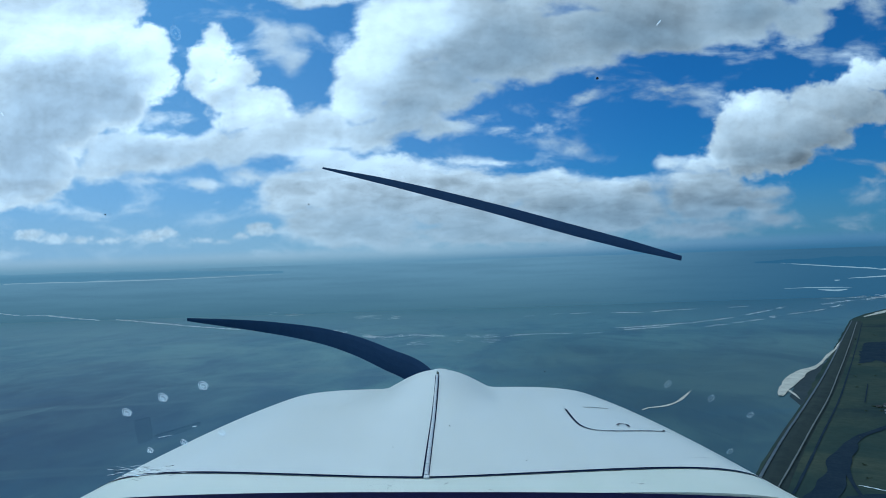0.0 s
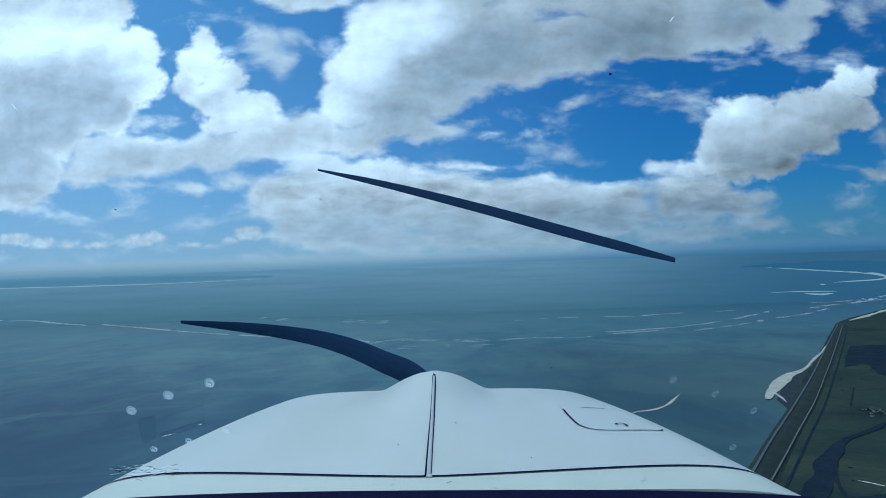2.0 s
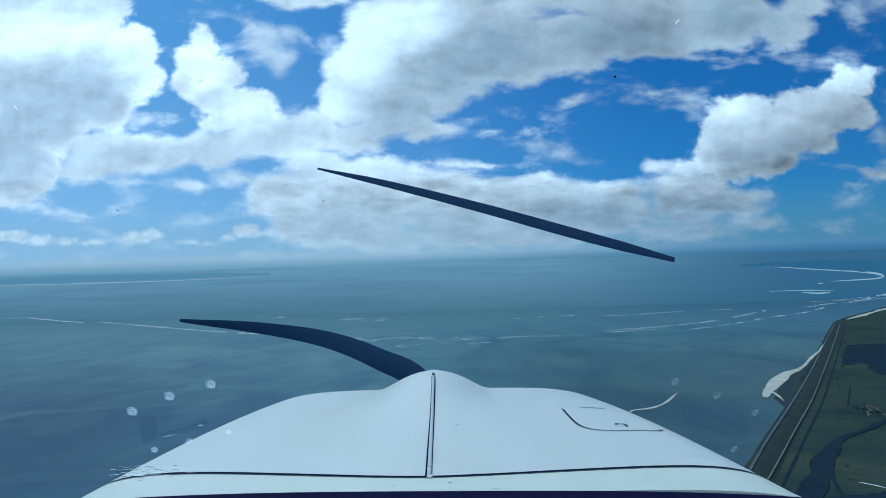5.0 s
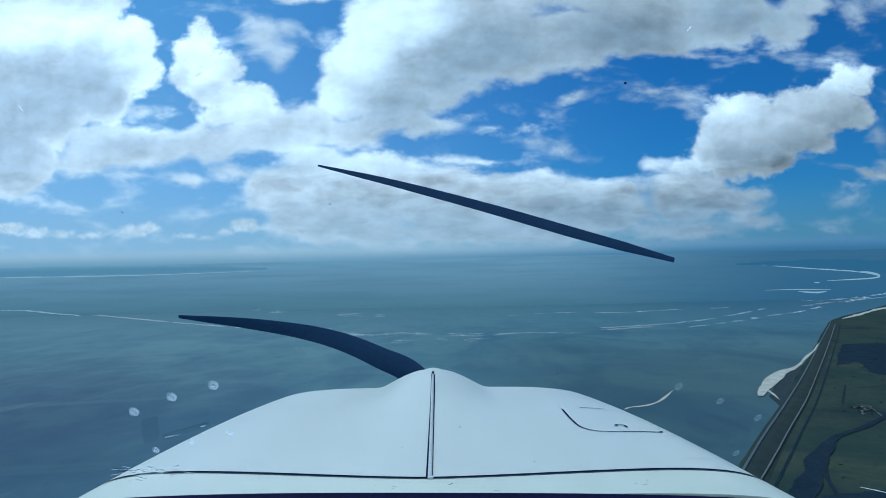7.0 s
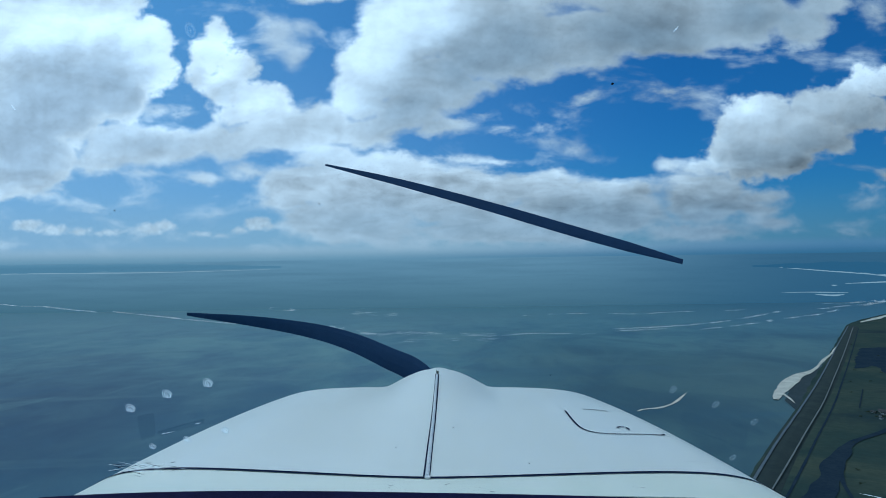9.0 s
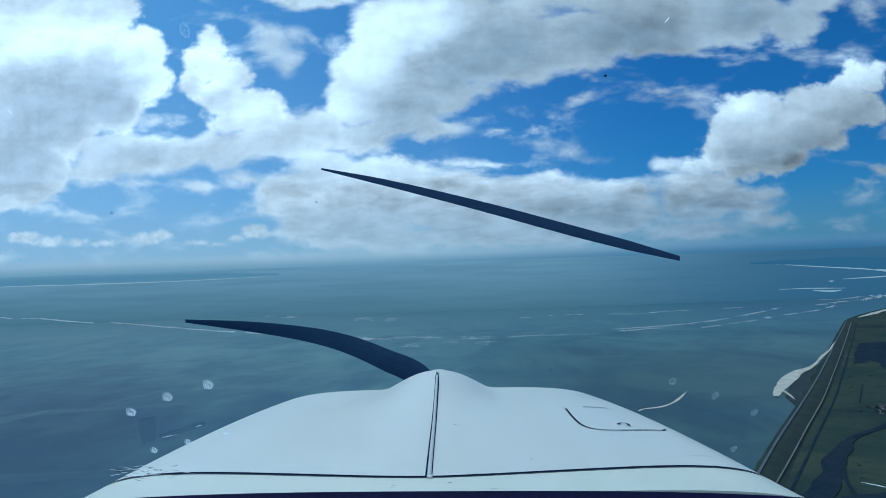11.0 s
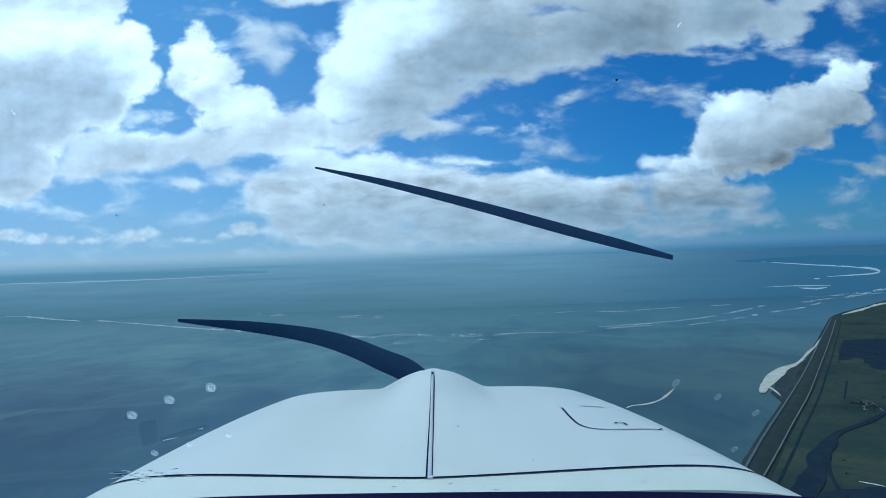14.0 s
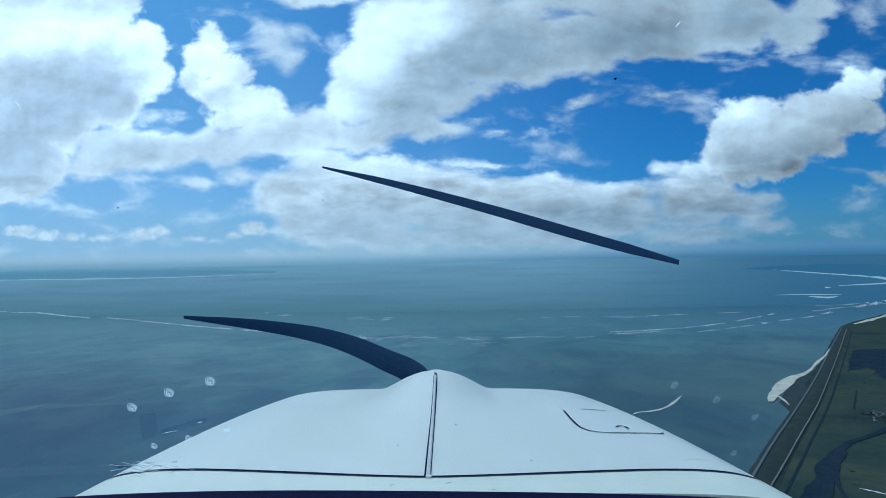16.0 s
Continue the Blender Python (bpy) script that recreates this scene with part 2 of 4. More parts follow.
light = N.math("MULTIPLY_ADD", glare, 0.46, light)
cloud = N.vec("SCALE", body)
world.node_tree.links.new(light, cloud.node.inputs[3])
nishita = N.put("ShaderNodeTexSky")
dome = nishita.node
dome.sky_type, dome.sun_disc, dome.sun_elevation, dome.sun_rotation = "NISHITA", False, radians(SUN_EL), radians(SUN_AZ)
dome.altitude, dome.air_density, dome.dust_density, dome.ozone_density = 350.0, 1.0, 0.6, 3.0
blue = N.vec("MULTIPLY", nishita, (0.0140, 0.0355, 0.0555))
west = N.ramp(across, -0.75, 0.40, 1.0, 0.0)
blue_west = N.mix(N.ramp(up, 0.06, 0.42), (0.31, 0.49, 0.67, 1), (0.165, 0.365, 0.62, 1))
blue = N.mix(N.math("MULTIPLY", west, 0.85), blue, blue_west)
sky = N.mix(thick, blue, cloud)
haze = N.math("MAXIMUM", N.ramp(N.math("ABSOLUTE", up), 0.008, 0.046, 1.0, 0.0), N.ramp(up, 0.02, 0.13, 0.48, 0.0))
haze_colour = N.mix(N.ramp(across, -0.1, 0.7), (0.375, 0.475, 0.53, 1), (0.115, 0.23, 0.355, 1))
haze_low = N.mix(N.ramp(across, -0.3, 0.6), (0.20, 0.325, 0.395, 1), (0.06, 0.16, 0.26, 1))
haze_colour = N.mix(N.ramp(up, -0.002, 0.020), haze_low, haze_colour)
sky = N.mix(N.math("MULTIPLY", haze, 0.97), sky, haze_colour)
under = N.ramp(up, -0.02, 0.0)
sky = N.mix(under, (0.05, 0.11, 0.15, 1), sky)
N.put("ShaderNodeOutputWorld", (N.put("ShaderNodeBackground", (sky, 1.0)),))


# ---- materials ----
def material(name):
    m = bpy.data.materials.new(name)
    m.use_nodes = True
    m.node_tree.nodes.clear()
    return m, Nodes(m.node_tree)


def principled(n, colour, rough, metallic=0.0, bump=None, strength=0.3, distance=0.01, specular=0.5):
    normal = None
    if bump is not None:
        normal = n.put("ShaderNodeBump", {"Height": bump, "Strength": strength, "Distance": distance})
    s = n.put("ShaderNodeBsdfPrincipled", {"Base Color": colour, "Roughness": rough, "Metallic": metallic, "Specular IOR Level": specular, "Normal": normal})
    n.put("ShaderNodeOutputMaterial", (s,))


def mottled(name, a, b, scale, rough=0.6, metallic=0.0, grain=8.0, bump=0.2, distance=0.01, specular=0.5):
    """Two colours mixed by noise at two scales, with a fine bump."""
    m, n = material(name)
    p = n.put("ShaderNodeTexCoord", out=3)
    coarse = n.noise(p, scale, 5.0, 0.6)
    fine_ = n.noise(p, scale * grain, 4.0, 0.6)
    f = n.ramp(n.math("MULTIPLY_ADD", fine_, 0.35, n.math("MULTIPLY", coarse, 0.65)), 0.32, 0.68)
    principled(n, n.mix(f, (*a, 1), (*b, 1)), rough, metallic, fine_, bump, distance, specular)
    return m


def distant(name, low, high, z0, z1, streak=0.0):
    """Far things as glowing surfaces, the blue haze painted into their colour."""
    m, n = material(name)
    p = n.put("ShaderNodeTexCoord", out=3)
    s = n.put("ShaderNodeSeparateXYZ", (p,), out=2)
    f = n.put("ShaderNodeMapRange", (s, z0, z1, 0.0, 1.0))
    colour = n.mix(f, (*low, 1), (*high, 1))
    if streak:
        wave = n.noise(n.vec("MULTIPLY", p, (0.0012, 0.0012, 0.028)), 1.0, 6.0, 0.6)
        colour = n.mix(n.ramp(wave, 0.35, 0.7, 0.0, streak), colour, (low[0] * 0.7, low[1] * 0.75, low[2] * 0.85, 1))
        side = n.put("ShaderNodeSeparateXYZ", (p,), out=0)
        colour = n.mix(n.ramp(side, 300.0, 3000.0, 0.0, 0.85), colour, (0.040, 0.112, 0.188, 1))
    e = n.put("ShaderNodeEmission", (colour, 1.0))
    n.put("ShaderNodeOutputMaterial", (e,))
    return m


def sea_material():
    m, n = material("shallow_sea")
    p = n.put("ShaderNodeTexCoord", out=3)
    banks = n.noise(n.vec("MULTIPLY", p, (0.0015, 0.0013, 0)), 1.0, 6.0, 0.6, 0.8)
    silt = n.noise(n.vec("MULTIPLY", p, (0.007, 0.0055, 0)), 1.0, 5.0, 0.62, 0.5)
    f = n.ramp(n.math("MULTIPLY_ADD", silt, 0.35, n.math("MULTIPLY", banks, 0.65)), 0.36, 0.66)
    colour = n.mix(f, (0.052, 0.140, 0.192, 1), (0.112, 0.215, 0.235, 1))
    side = n.put("ShaderNodeSeparateXYZ", (p,), out=0)
    fore = n.put("ShaderNodeSeparateXYZ", (p,), out=1)
    # near left water darkened: cloud shade and reflection put into the colour
    cloud_dim = n.ramp(n.math("MULTIPLY_ADD", banks, 700.0, side), -900.0, 420.0, 1.0, 0.0)
    cloud_dim = n.math("MULTIPLY", cloud_dim, n.ramp(n.math("MULTIPLY_ADD", silt, 900.0, fore), 1500.0, 3300.0, 1.0, 0.0))
    colour = n.mix(n.math("MULTIPLY", cloud_dim, 0.92), colour, (0.006, 0.034, 0.092, 1))
    # dark and pale mottling paints cloud shadows and reflections on the water
    cloud_mottle = n.noise(n.vec("MULTIPLY", p, (0.0034, 0.0021, 0)), 1.0, 7.0, 0.62, 1.2)
    colour = n.mix(n.ramp(cloud_mottle, 0.46, 0.68, 0.0, 0.55), colour, (0.026, 0.085, 0.155, 1))
    colour = n.mix(n.ramp(cloud_mottle, 0.42, 0.30, 0.0, 0.40), colour, (0.120, 0.205, 0.220, 1))
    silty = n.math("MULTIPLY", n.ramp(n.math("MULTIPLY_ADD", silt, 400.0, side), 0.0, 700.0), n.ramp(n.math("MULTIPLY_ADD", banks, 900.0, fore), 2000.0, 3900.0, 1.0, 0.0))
    colour = n.mix(n.math("MULTIPLY", silty, 0.9), colour, n.mix(n.ramp(cloud_mottle, 0.35, 0.65), (0.066, 0.118, 0.130, 1), (0.040, 0.082, 0.108, 1)))
    drifts = n.noise(n.vec("MULTIPLY", p, (0.0011, 0.0042, 0)), 1.0, 5.0, 0.55, 0.6)
    colour = n.mix(n.ramp(drifts, 0.54, 0.70, 0.0, 0.42), colour, (0.040, 0.098, 0.150, 1))
    colour = n.mix(n.ramp(drifts, 0.44, 0.30, 0.0, 0.32), colour, (0.120, 0.200, 0.212, 1))
    ripples = n.noise(n.vec("MULTIPLY", p, (0.03, 0.05, 0)), 1.0, 6.0, 0.65)
    # far water paled in its colour to meet the painted haze
    far_haze = n.ramp(n.math("MULTIPLY_ADD", silt, 900.0, fore), 2900.0, 4800.0)
    colour = n.mix(n.math("MULTIPLY", far_haze, 0.9), colour, (0.092, 0.186, 0.226, 1))
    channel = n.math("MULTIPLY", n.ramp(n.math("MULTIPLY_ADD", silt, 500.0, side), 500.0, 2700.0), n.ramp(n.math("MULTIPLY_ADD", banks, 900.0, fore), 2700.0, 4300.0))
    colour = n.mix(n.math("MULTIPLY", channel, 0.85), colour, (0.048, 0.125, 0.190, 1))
    principled(n, n.vec("MULTIPLY", colour, (1.16, 1.14, 1.09)), 0.5, 0.0, ripples, 0.12, 1.0, 0.07)
    return m


def field_material():
    m, n = material("polder_grass")
    p = n.put("ShaderNodeTexCoord", out=3)
    bent_ = n.vec("ADD", p, n.vec("MULTIPLY", n.noise(p, 0.012, 4.0, 0.6, out=1), (60.0, 60.0, 0)))
    plots = n.put("ShaderNodeTexVoronoi", {"Vector": n.vec("MULTIPLY", bent_, (0.0042, 0.0022, 0)), "Scale": 1.0}, out=1)
    tone = n.put("ShaderNodeSeparateXYZ", (plots,), out=0)
    coarse = n.noise(p, 0.006, 6.0, 0.6)
    damp = n.noise(p, 0.0035, 6.0, 0.62, 0.6)
    tufts = n.noise(p, 0.06, 6.0, 0.65)
    rows = n.noise(n.vec("MULTIPLY", n.put("ShaderNodeVectorRotate", {"Vector": p, "Angle": -0.95}), (0.16, 0.004, 0)), 1.0, 3.0, 0.5)
    a = n.mix(n.ramp(coarse, 0.35, 0.65), (0.034, 0.053, 0.040, 1), (0.062, 0.073, 0.046, 1))
    a = n.mix(n.math("MULTIPLY", tone, 0.45), a, (0.023, 0.042, 0.036, 1))
    a = n.mix(n.ramp(damp, 0.50, 0.68, 0.0, 0.75), a, (0.017, 0.030, 0.034, 1))
    a = n.mix(n.ramp(damp, 0.42, 0.30, 0.0, 0.6), a, (0.075, 0.082, 0.048, 1))
    a = n.mix(n.ramp(rows, 0.45, 0.7, 0.0, 0.14), a, (0.030, 0.040, 0.030, 1))
    a = n.mix(n.ramp(tufts, 0.3, 0.75, 0.0, 0.45), a, (0.022, 0.032, 0.024, 1))
    # bluish haze over the land is put into the grass colour here
    principled(n, n.vec("MULTIPLY", a, (1.12, 1.2, 1.38)), 0.95, 0.0, tufts, 0.5, 0.6, 0.03)
    return m


M_SEA = sea_material()
M_FIELD = field_material()
M_MARSH = mottled("dark_marsh", (0.014, 0.027, 0.045), (0.025, 0.040, 0.056), 0.02, 0.9, specular=0.03)
M_MUD = mottled("wet_mud", (0.026, 0.042, 0.050), (0.045, 0.062, 0.066), 0.02, 0.8, specular=0.1)
# grass with a cloud shadow put into its colour
M_CLOUD_SHADE = mottled("cloud_shaded_field", (0.014, 0.028, 0.046), (0.024, 0.040, 0.056), 0.02, 0.95, specular=0.02)
M_SAND = mottled("pale_sand", (0.42, 0.41, 0.34), (0.64, 0.62, 0.52), 0.03, 0.9)
M_FOAM = mottled("sea_foam", (0.80, 0.84, 0.84), (0.93, 0.95, 0.95), 0.05, 0.8)
M_DYKE = mottled("dyke_turf", (0.023, 0.036, 0.036), (0.039, 0.052, 0.047), 0.03, 0.9, specular=0.1)
M_TRACK = mottled("pale_track", (0.09, 0.11, 0.11), (0.17, 0.18, 0.17), 0.08, 0.9)
M_ROOF = mottled("roof_tiles", (0.030, 0.034, 0.036), (0.060, 0.062, 0.062), 0.4, 0.8)
M_WALL = mottled("rendered_wall", (0.36, 0.36, 0.35), (0.50, 0.50, 0.48), 0.5, 0.8)
M_LEAF = mottled("hedge_leaves", (0.018, 0.034, 0.014), (0.045, 0.062, 0.025), 0.6, 0.8)
# far materials glow by themselves, with the haze put into their colours
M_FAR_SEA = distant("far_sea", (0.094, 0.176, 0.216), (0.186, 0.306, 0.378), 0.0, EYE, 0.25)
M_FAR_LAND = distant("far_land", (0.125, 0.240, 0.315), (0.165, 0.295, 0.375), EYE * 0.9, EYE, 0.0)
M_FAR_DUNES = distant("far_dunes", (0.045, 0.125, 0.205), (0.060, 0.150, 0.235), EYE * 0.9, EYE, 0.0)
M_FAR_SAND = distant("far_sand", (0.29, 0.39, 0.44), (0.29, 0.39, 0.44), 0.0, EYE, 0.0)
M_STONE = mottled("grey_revetment_stone", (0.06, 0.085, 0.105), (0.105, 0.135, 0.155), 0.05, 0.9)


def paint_material(name, a, b):
    m, n = material(name)
    p = n.put("ShaderNodeTexCoord", out=3)
    dirt = n.noise(n.vec("MULTIPLY", p, (6.0, 1.5, 6.0)), 1.0, 6.0, 0.6)
    specks = n.noise(p, 55.0, 3.0, 0.6)
    colour = n.mix(n.ramp(dirt, 0.35, 0.75), (*a, 1), (*b, 1))
    colour = n.mix(n.ramp(specks, 0.72, 0.78, 0.0, 0.35), colour, (0.25, 0.25, 0.24, 1))
    rough = n.ramp(dirt, 0.3, 0.8, 0.28, 0.45)
    principled(n, colour, rough, 0.0, specks, 0.03, 0.001, 0.35)
    return m


M_PAINT = paint_material("white_aircraft_paint", (0.76, 0.79, 0.73), (0.70, 0.73, 0.67))
M_DECK = paint_material("aged_white_paint", (0.82, 0.85, 0.73), (0.73, 0.78, 0.66))
M_GAP = mottled("dark_panel_gap", (0.004, 0.010, 0.034), (0.008, 0.016, 0.050), 20.0, 0.9, specular=0.05)
M_STEEL = mottled("painted_hinge", (0.62, 0.65, 0.66), (0.74, 0.76, 0.76), 60.0, 0.45)
M_BLADE = mottled("dark_blade_paint", (0.012, 0.044, 0.115), (0.018, 0.056, 0.140), 6.0, 0.7)
M_DASH = mottled("navy_glareshield", (0.004, 0.004, 0.030), (0.007, 0.007, 0.045), 40.0, 0.9, specular=0.1)
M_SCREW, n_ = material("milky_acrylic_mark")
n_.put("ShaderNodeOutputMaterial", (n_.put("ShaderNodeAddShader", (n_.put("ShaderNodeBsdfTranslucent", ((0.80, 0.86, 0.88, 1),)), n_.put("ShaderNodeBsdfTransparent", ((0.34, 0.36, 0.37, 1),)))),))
M_SCUFF = mottled("scuffed_paint", (0.22, 0.26, 0.28), (0.34, 0.38, 0.38), 80.0, 0.7)
M_BUG = mottled("dried_insect", (0.03, 0.03, 0.03), (0.07, 0.06, 0.05), 400.0, 0.9)

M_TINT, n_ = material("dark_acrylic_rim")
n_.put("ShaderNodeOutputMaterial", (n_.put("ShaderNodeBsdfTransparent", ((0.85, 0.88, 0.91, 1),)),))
M_FLAP, n_ = material("pale_acrylic_flap")
n_.put("ShaderNodeOutputMaterial", (n_.put("ShaderNodeBsdfTransparent", ((0.95, 0.96, 0.985, 1),)),))
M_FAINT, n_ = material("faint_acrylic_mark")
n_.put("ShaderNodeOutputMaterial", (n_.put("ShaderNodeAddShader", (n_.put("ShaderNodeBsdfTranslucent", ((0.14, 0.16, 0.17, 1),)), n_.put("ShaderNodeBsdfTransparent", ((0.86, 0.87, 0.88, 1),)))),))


def glass_material():
    m, n = material("clear_acrylic")
    clear = n.put("ShaderNodeBsdfTransparent", ((0.97, 0.985, 0.99, 1),))
    gloss = n.put("ShaderNodeBsdfGlossy", {"Color": (1, 1, 1, 1), "Roughness": 0.02})
    f = n.put("ShaderNodeFresnel", (1.2,))
    n.put("ShaderNodeOutputMaterial", (n.put("ShaderNodeMixShader", (n.math("MULTIPLY", f, 0.5), clear, gloss)),))
    return m


M_GLASS = glass_material()


# ---- mesh helpers ----
def mesh_of(name, verts, faces, mat, smooth=False):
    me = bpy.data.meshes.new(name)
    me.from_pydata([tuple(v) for v in verts], [], faces)
    me.materials.append(mat)
    for p in me.polygons:
        p.use_smooth = smooth
    me.update()
    return me


def part(name, me, parent=None, label=""):
    ob = new(name, me)
    if parent is not None:
        ob.parent = parent
    return tagged(ob, label)


def spline(points, step):
    """A smooth curve through some control points, resampled."""
    pts = [Vector(p) for p in points]
    pts = [2 * pts[0] - pts[1]] + pts + [2 * pts[-1] - pts[-2]]
    out = []
    for a, b, c, d in zip(pts, pts[1:], pts[2:], pts[3:]):
        k = max(2, int((c - b).length / step))
        for i in range(k):
            t = i / k
            out.append(0.5 * (2 * b + (c - a) * t + (2 * a - 5 * b + 4 * c - d) * t * t + (3 * b - a - 3 * c + d) * t ** 3))
    return out + [pts[-2]]


def ribbon(name, points, widths, z, mat, step=12.0, rough=0.0, crown=0.0, seed=0):
    """A strip along a curve on the ground; its width runs through widths, its edges are uneven by rough."""
    line = spline(points, step)
    verts, faces = [], []
    for i, p in enumerate(line):
        d = (line[min(i + 1, len(line) - 1)] - line[max(i - 1, 0)]).normalized()
        side = Vector((d.y, -d.x))
        f = i / (len(line) - 1) * (len(widths) - 1)
        k = min(int(f), len(widths) - 2)
        w = (widths[k] * (1 - (f - k)) + widths[k + 1] * (f - k)) / 2
        for s in (-1, 0, 1):
            e = w * s * (1 + rough * noise.noise((p.x * 0.02 + 7 * s + seed, p.y * 0.02, seed)))
            q = p + side * e
            verts.append((q.x, q.y, z + (crown if s == 0 else 0)))
        if i:
            a = 3 * (i - 1)
            faces += [(a, a + 1, a + 4, a + 3), (a + 1, a + 2, a + 5, a + 4)]
    return mesh_of(name, verts, faces, mat)


def patch(name, points, z, mat, rough=40.0, step=6.0):
    """A flat piece of ground with an uneven closed outline."""
    line = spline(list(points) + [points[0]], step)[:-1]
    verts = []
    for p in line:
        q = noise.noise_vector((p.x * 0.008, p.y * 0.008, 3.1)) + 0.45 * noise.noise_vector((p.x * 0.03, p.y * 0.03, 9.1)) + 0.3 * noise.noise_vector((p.x * 0.09, p.y * 0.09, 5.7))
        verts.append((p.x + rough * q.x, p.y + rough * q.y, z))
    bm = bmesh.new()
    f = bm.faces.new([bm.verts.new(v) for v in verts])
    bmesh.ops.triangulate(bm, faces=[f])
    bmesh.ops.recalc_face_normals(bm, faces=bm.faces)
    me = bpy.data.meshes.new(name)
    bm.to_mesh(me)
    bm.free()
    me.materials.append(mat)
    return me


# ---- sea, land and distance ----
def grid(name, x0, x1, y0, y1, nx, ny, z, mat):
    verts = [(x0 + (x1 - x0) * i / nx, y0 + (y1 - y0) * j / ny, z) for j in range(ny + 1) for i in range(nx + 1)]
    faces = [(j * (nx + 1) + i, j * (nx + 1) + i + 1, (j + 1) * (nx + 1) + i + 1, (j + 1) * (nx + 1) + i) for j in range(ny) for i in range(nx)]
    return mesh_of(name, verts, faces, mat)


FAR, RISE = 4450.0, 500.0             # far sea goes on as a glowing haze-painted sheet that rises to the horizon


def on_veil(u, v, before=8.0):
    """The place on the veil of haze in the direction (across, up) at unit distance."""
    d = (FAR + RISE) / (1 - RISE * v / EYE) - before
    return (u * d, d, EYE + v * d)


tagged(new("water", grid("water", -6000, 6000, -3000, FAR, 24, 16, 0.0, M_SEA)), "grey-green shallow tidal sea, darker channels, painted cloud shade and far haze", "sea", kind="structure")
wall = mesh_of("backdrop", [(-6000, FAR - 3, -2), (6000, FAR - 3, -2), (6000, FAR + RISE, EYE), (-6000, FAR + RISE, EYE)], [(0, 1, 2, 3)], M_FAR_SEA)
tagged(new("backdrop", wall), "glowing far sea sheet with blue haze painted up to the horizon", "distance", kind="structure")

SHORE = [(426, 939), (489, 1030), (516, 1064), (600, 1180), (673, 1280), (830, 1497), (981, 1723), (1283, 2149), (1729, 2791), (1917, 3051), (2041, 3187), (2161, 3304), (2382, 3496), (2701, 3789), (3004, 4043), (3380, 4430)]
coast = spline(SHORE, 20.0)
outline = [(-900, -1500), (-100, 200)] + [(p.x + 7 * noise.noise((p.x * 0.02, p.y * 0.02, 1)), p.y) for p in coast] + [(5900, 4440), (5900, -1500)]
bm = bmesh.new()
f = bm.faces.new([bm.verts.new((x, y, 1.2)) for x, y in outline])
bmesh.ops.triangulate(bm, faces=[f])
land_me = bpy.data.meshes.new("ground")
bm.to_mesh(land_me)
bm.free()
land_me.materials.append(M_FIELD)
tagged(new("ground", land_me), "olive-green polder fields behind a sea dyke", "land", kind="structure")


def dyke(line, z0):
    """Sea dyke: a low trapezoid bank along the coast."""
    prof = [(-10, 0.3), (4, 3.2), (12, 5.2), (18, 5.4), (40, 1.3)]
    n = len(prof)
    verts, faces = [], []
    for i, p in enumerate(line):
        d = (line[min(i + 1, len(line) - 1)] - line[max(i - 1, 0)]).normalized()
        side = Vector((d.y, -d.x))
        for o, h in prof:
            q = p + side * o
            verts.append((q.x, q.y, z0 + h))
        if i:
            a = n * (i - 1)
            faces += [(a + k, a + k + 1, a + k + n + 1, a + k + n) for k in range(n - 1)]
    return mesh_of("sea_dyke", verts, faces, M_DYKE, True)


ROAD = [(440, 939), (515, 1047), (618, 1192), (781, 1415), (984, 1698), (1212, 2025), (1480, 2413), (1774, 2835), (1871, 2976)]
INNER = [(456, 912), (543, 1030), (608, 1119), (677, 1214), (860, 1464), (1040, 1723), (1233, 2002), (1537, 2446), (1756, 2769), (1849, 2904)]
HOOK = [(769, 1503), (799, 1551), (847, 1617), (918, 1714), (985, 1794), (1040, 1842), (1096, 1903), (1206, 2048), (1308, 2175), (1433, 2349)]
CREEK = [(949, 1321), (906, 1280), (844, 1233), (784, 1192), (734, 1159), (682, 1108), (618, 1030), (549, 939), (486, 862)]
tagged(new("sea_dyke", dyke(spline(ROAD, 20.0), 0.0)), "long grassy sea dyke along the shore", "dyke", kind="structure")
tagged(new("shore_road", ribbon("shore_road", ROAD, [4.4, 4.2, 4.0, 4.0, 3.6, 3.6], 4.6, M_STONE, 15.0, 0.25)), "grey stone road along the sea side of the dyke", "road", kind="structure")
tagged(new("inner_road", ribbon("inner_road", INNER, [2.6, 2.6, 2.6, 2.8, 3.2], 5.0, M_TRACK, 15.0, 0.4, seed=4)), "pale narrow track behind the dyke", "road", kind="structure")
tagged(new("dyke_ditch", ribbon("dyke_ditch", [(x + 17, y - 12) for x, y in INNER], [4, 4, 3.5, 3.5, 3], 1.9, M_MARSH, 15.0, 0.5, seed=9)), "dark wet ditch along the foot of the dyke", "ditch", kind="structure")
# two dark ground patches that paint cloud shadows on the land
tagged(new("cloud_shadow_patch", patch("cloud_shadow_patch", [(1476, 2289), (1592, 2305), (1711, 2261), (1963, 2221), (1528, 1708), (1296, 1690), (1239, 1698), (1219, 1768), (1291, 1936), (1210, 1893)], 1.8, M_CLOUD_SHADE, 16.0)), "painted cloud shadow on the fields between green meadows", "field", kind="structure")
tagged(new("cloud_shadow_meadow", patch("cloud_shadow_meadow", [(430, 900), (500, 885), (600, 905), (713, 890), (900, 900), (1500, 880), (1500, 200), (200, 200), (350, 700)], 1.8, M_CLOUD_SHADE, 24.0)), "painted cloud shadow on the meadow beside the creek", "field", kind="structure")
tagged(new("creek", ribbon("creek", CREEK, [9, 12, 12, 15, 22, 30, 36, 38], 2.4, M_MARSH, 10.0, 0.55, seed=2)), "dark winding creek through the meadow", "creek", kind="structure")
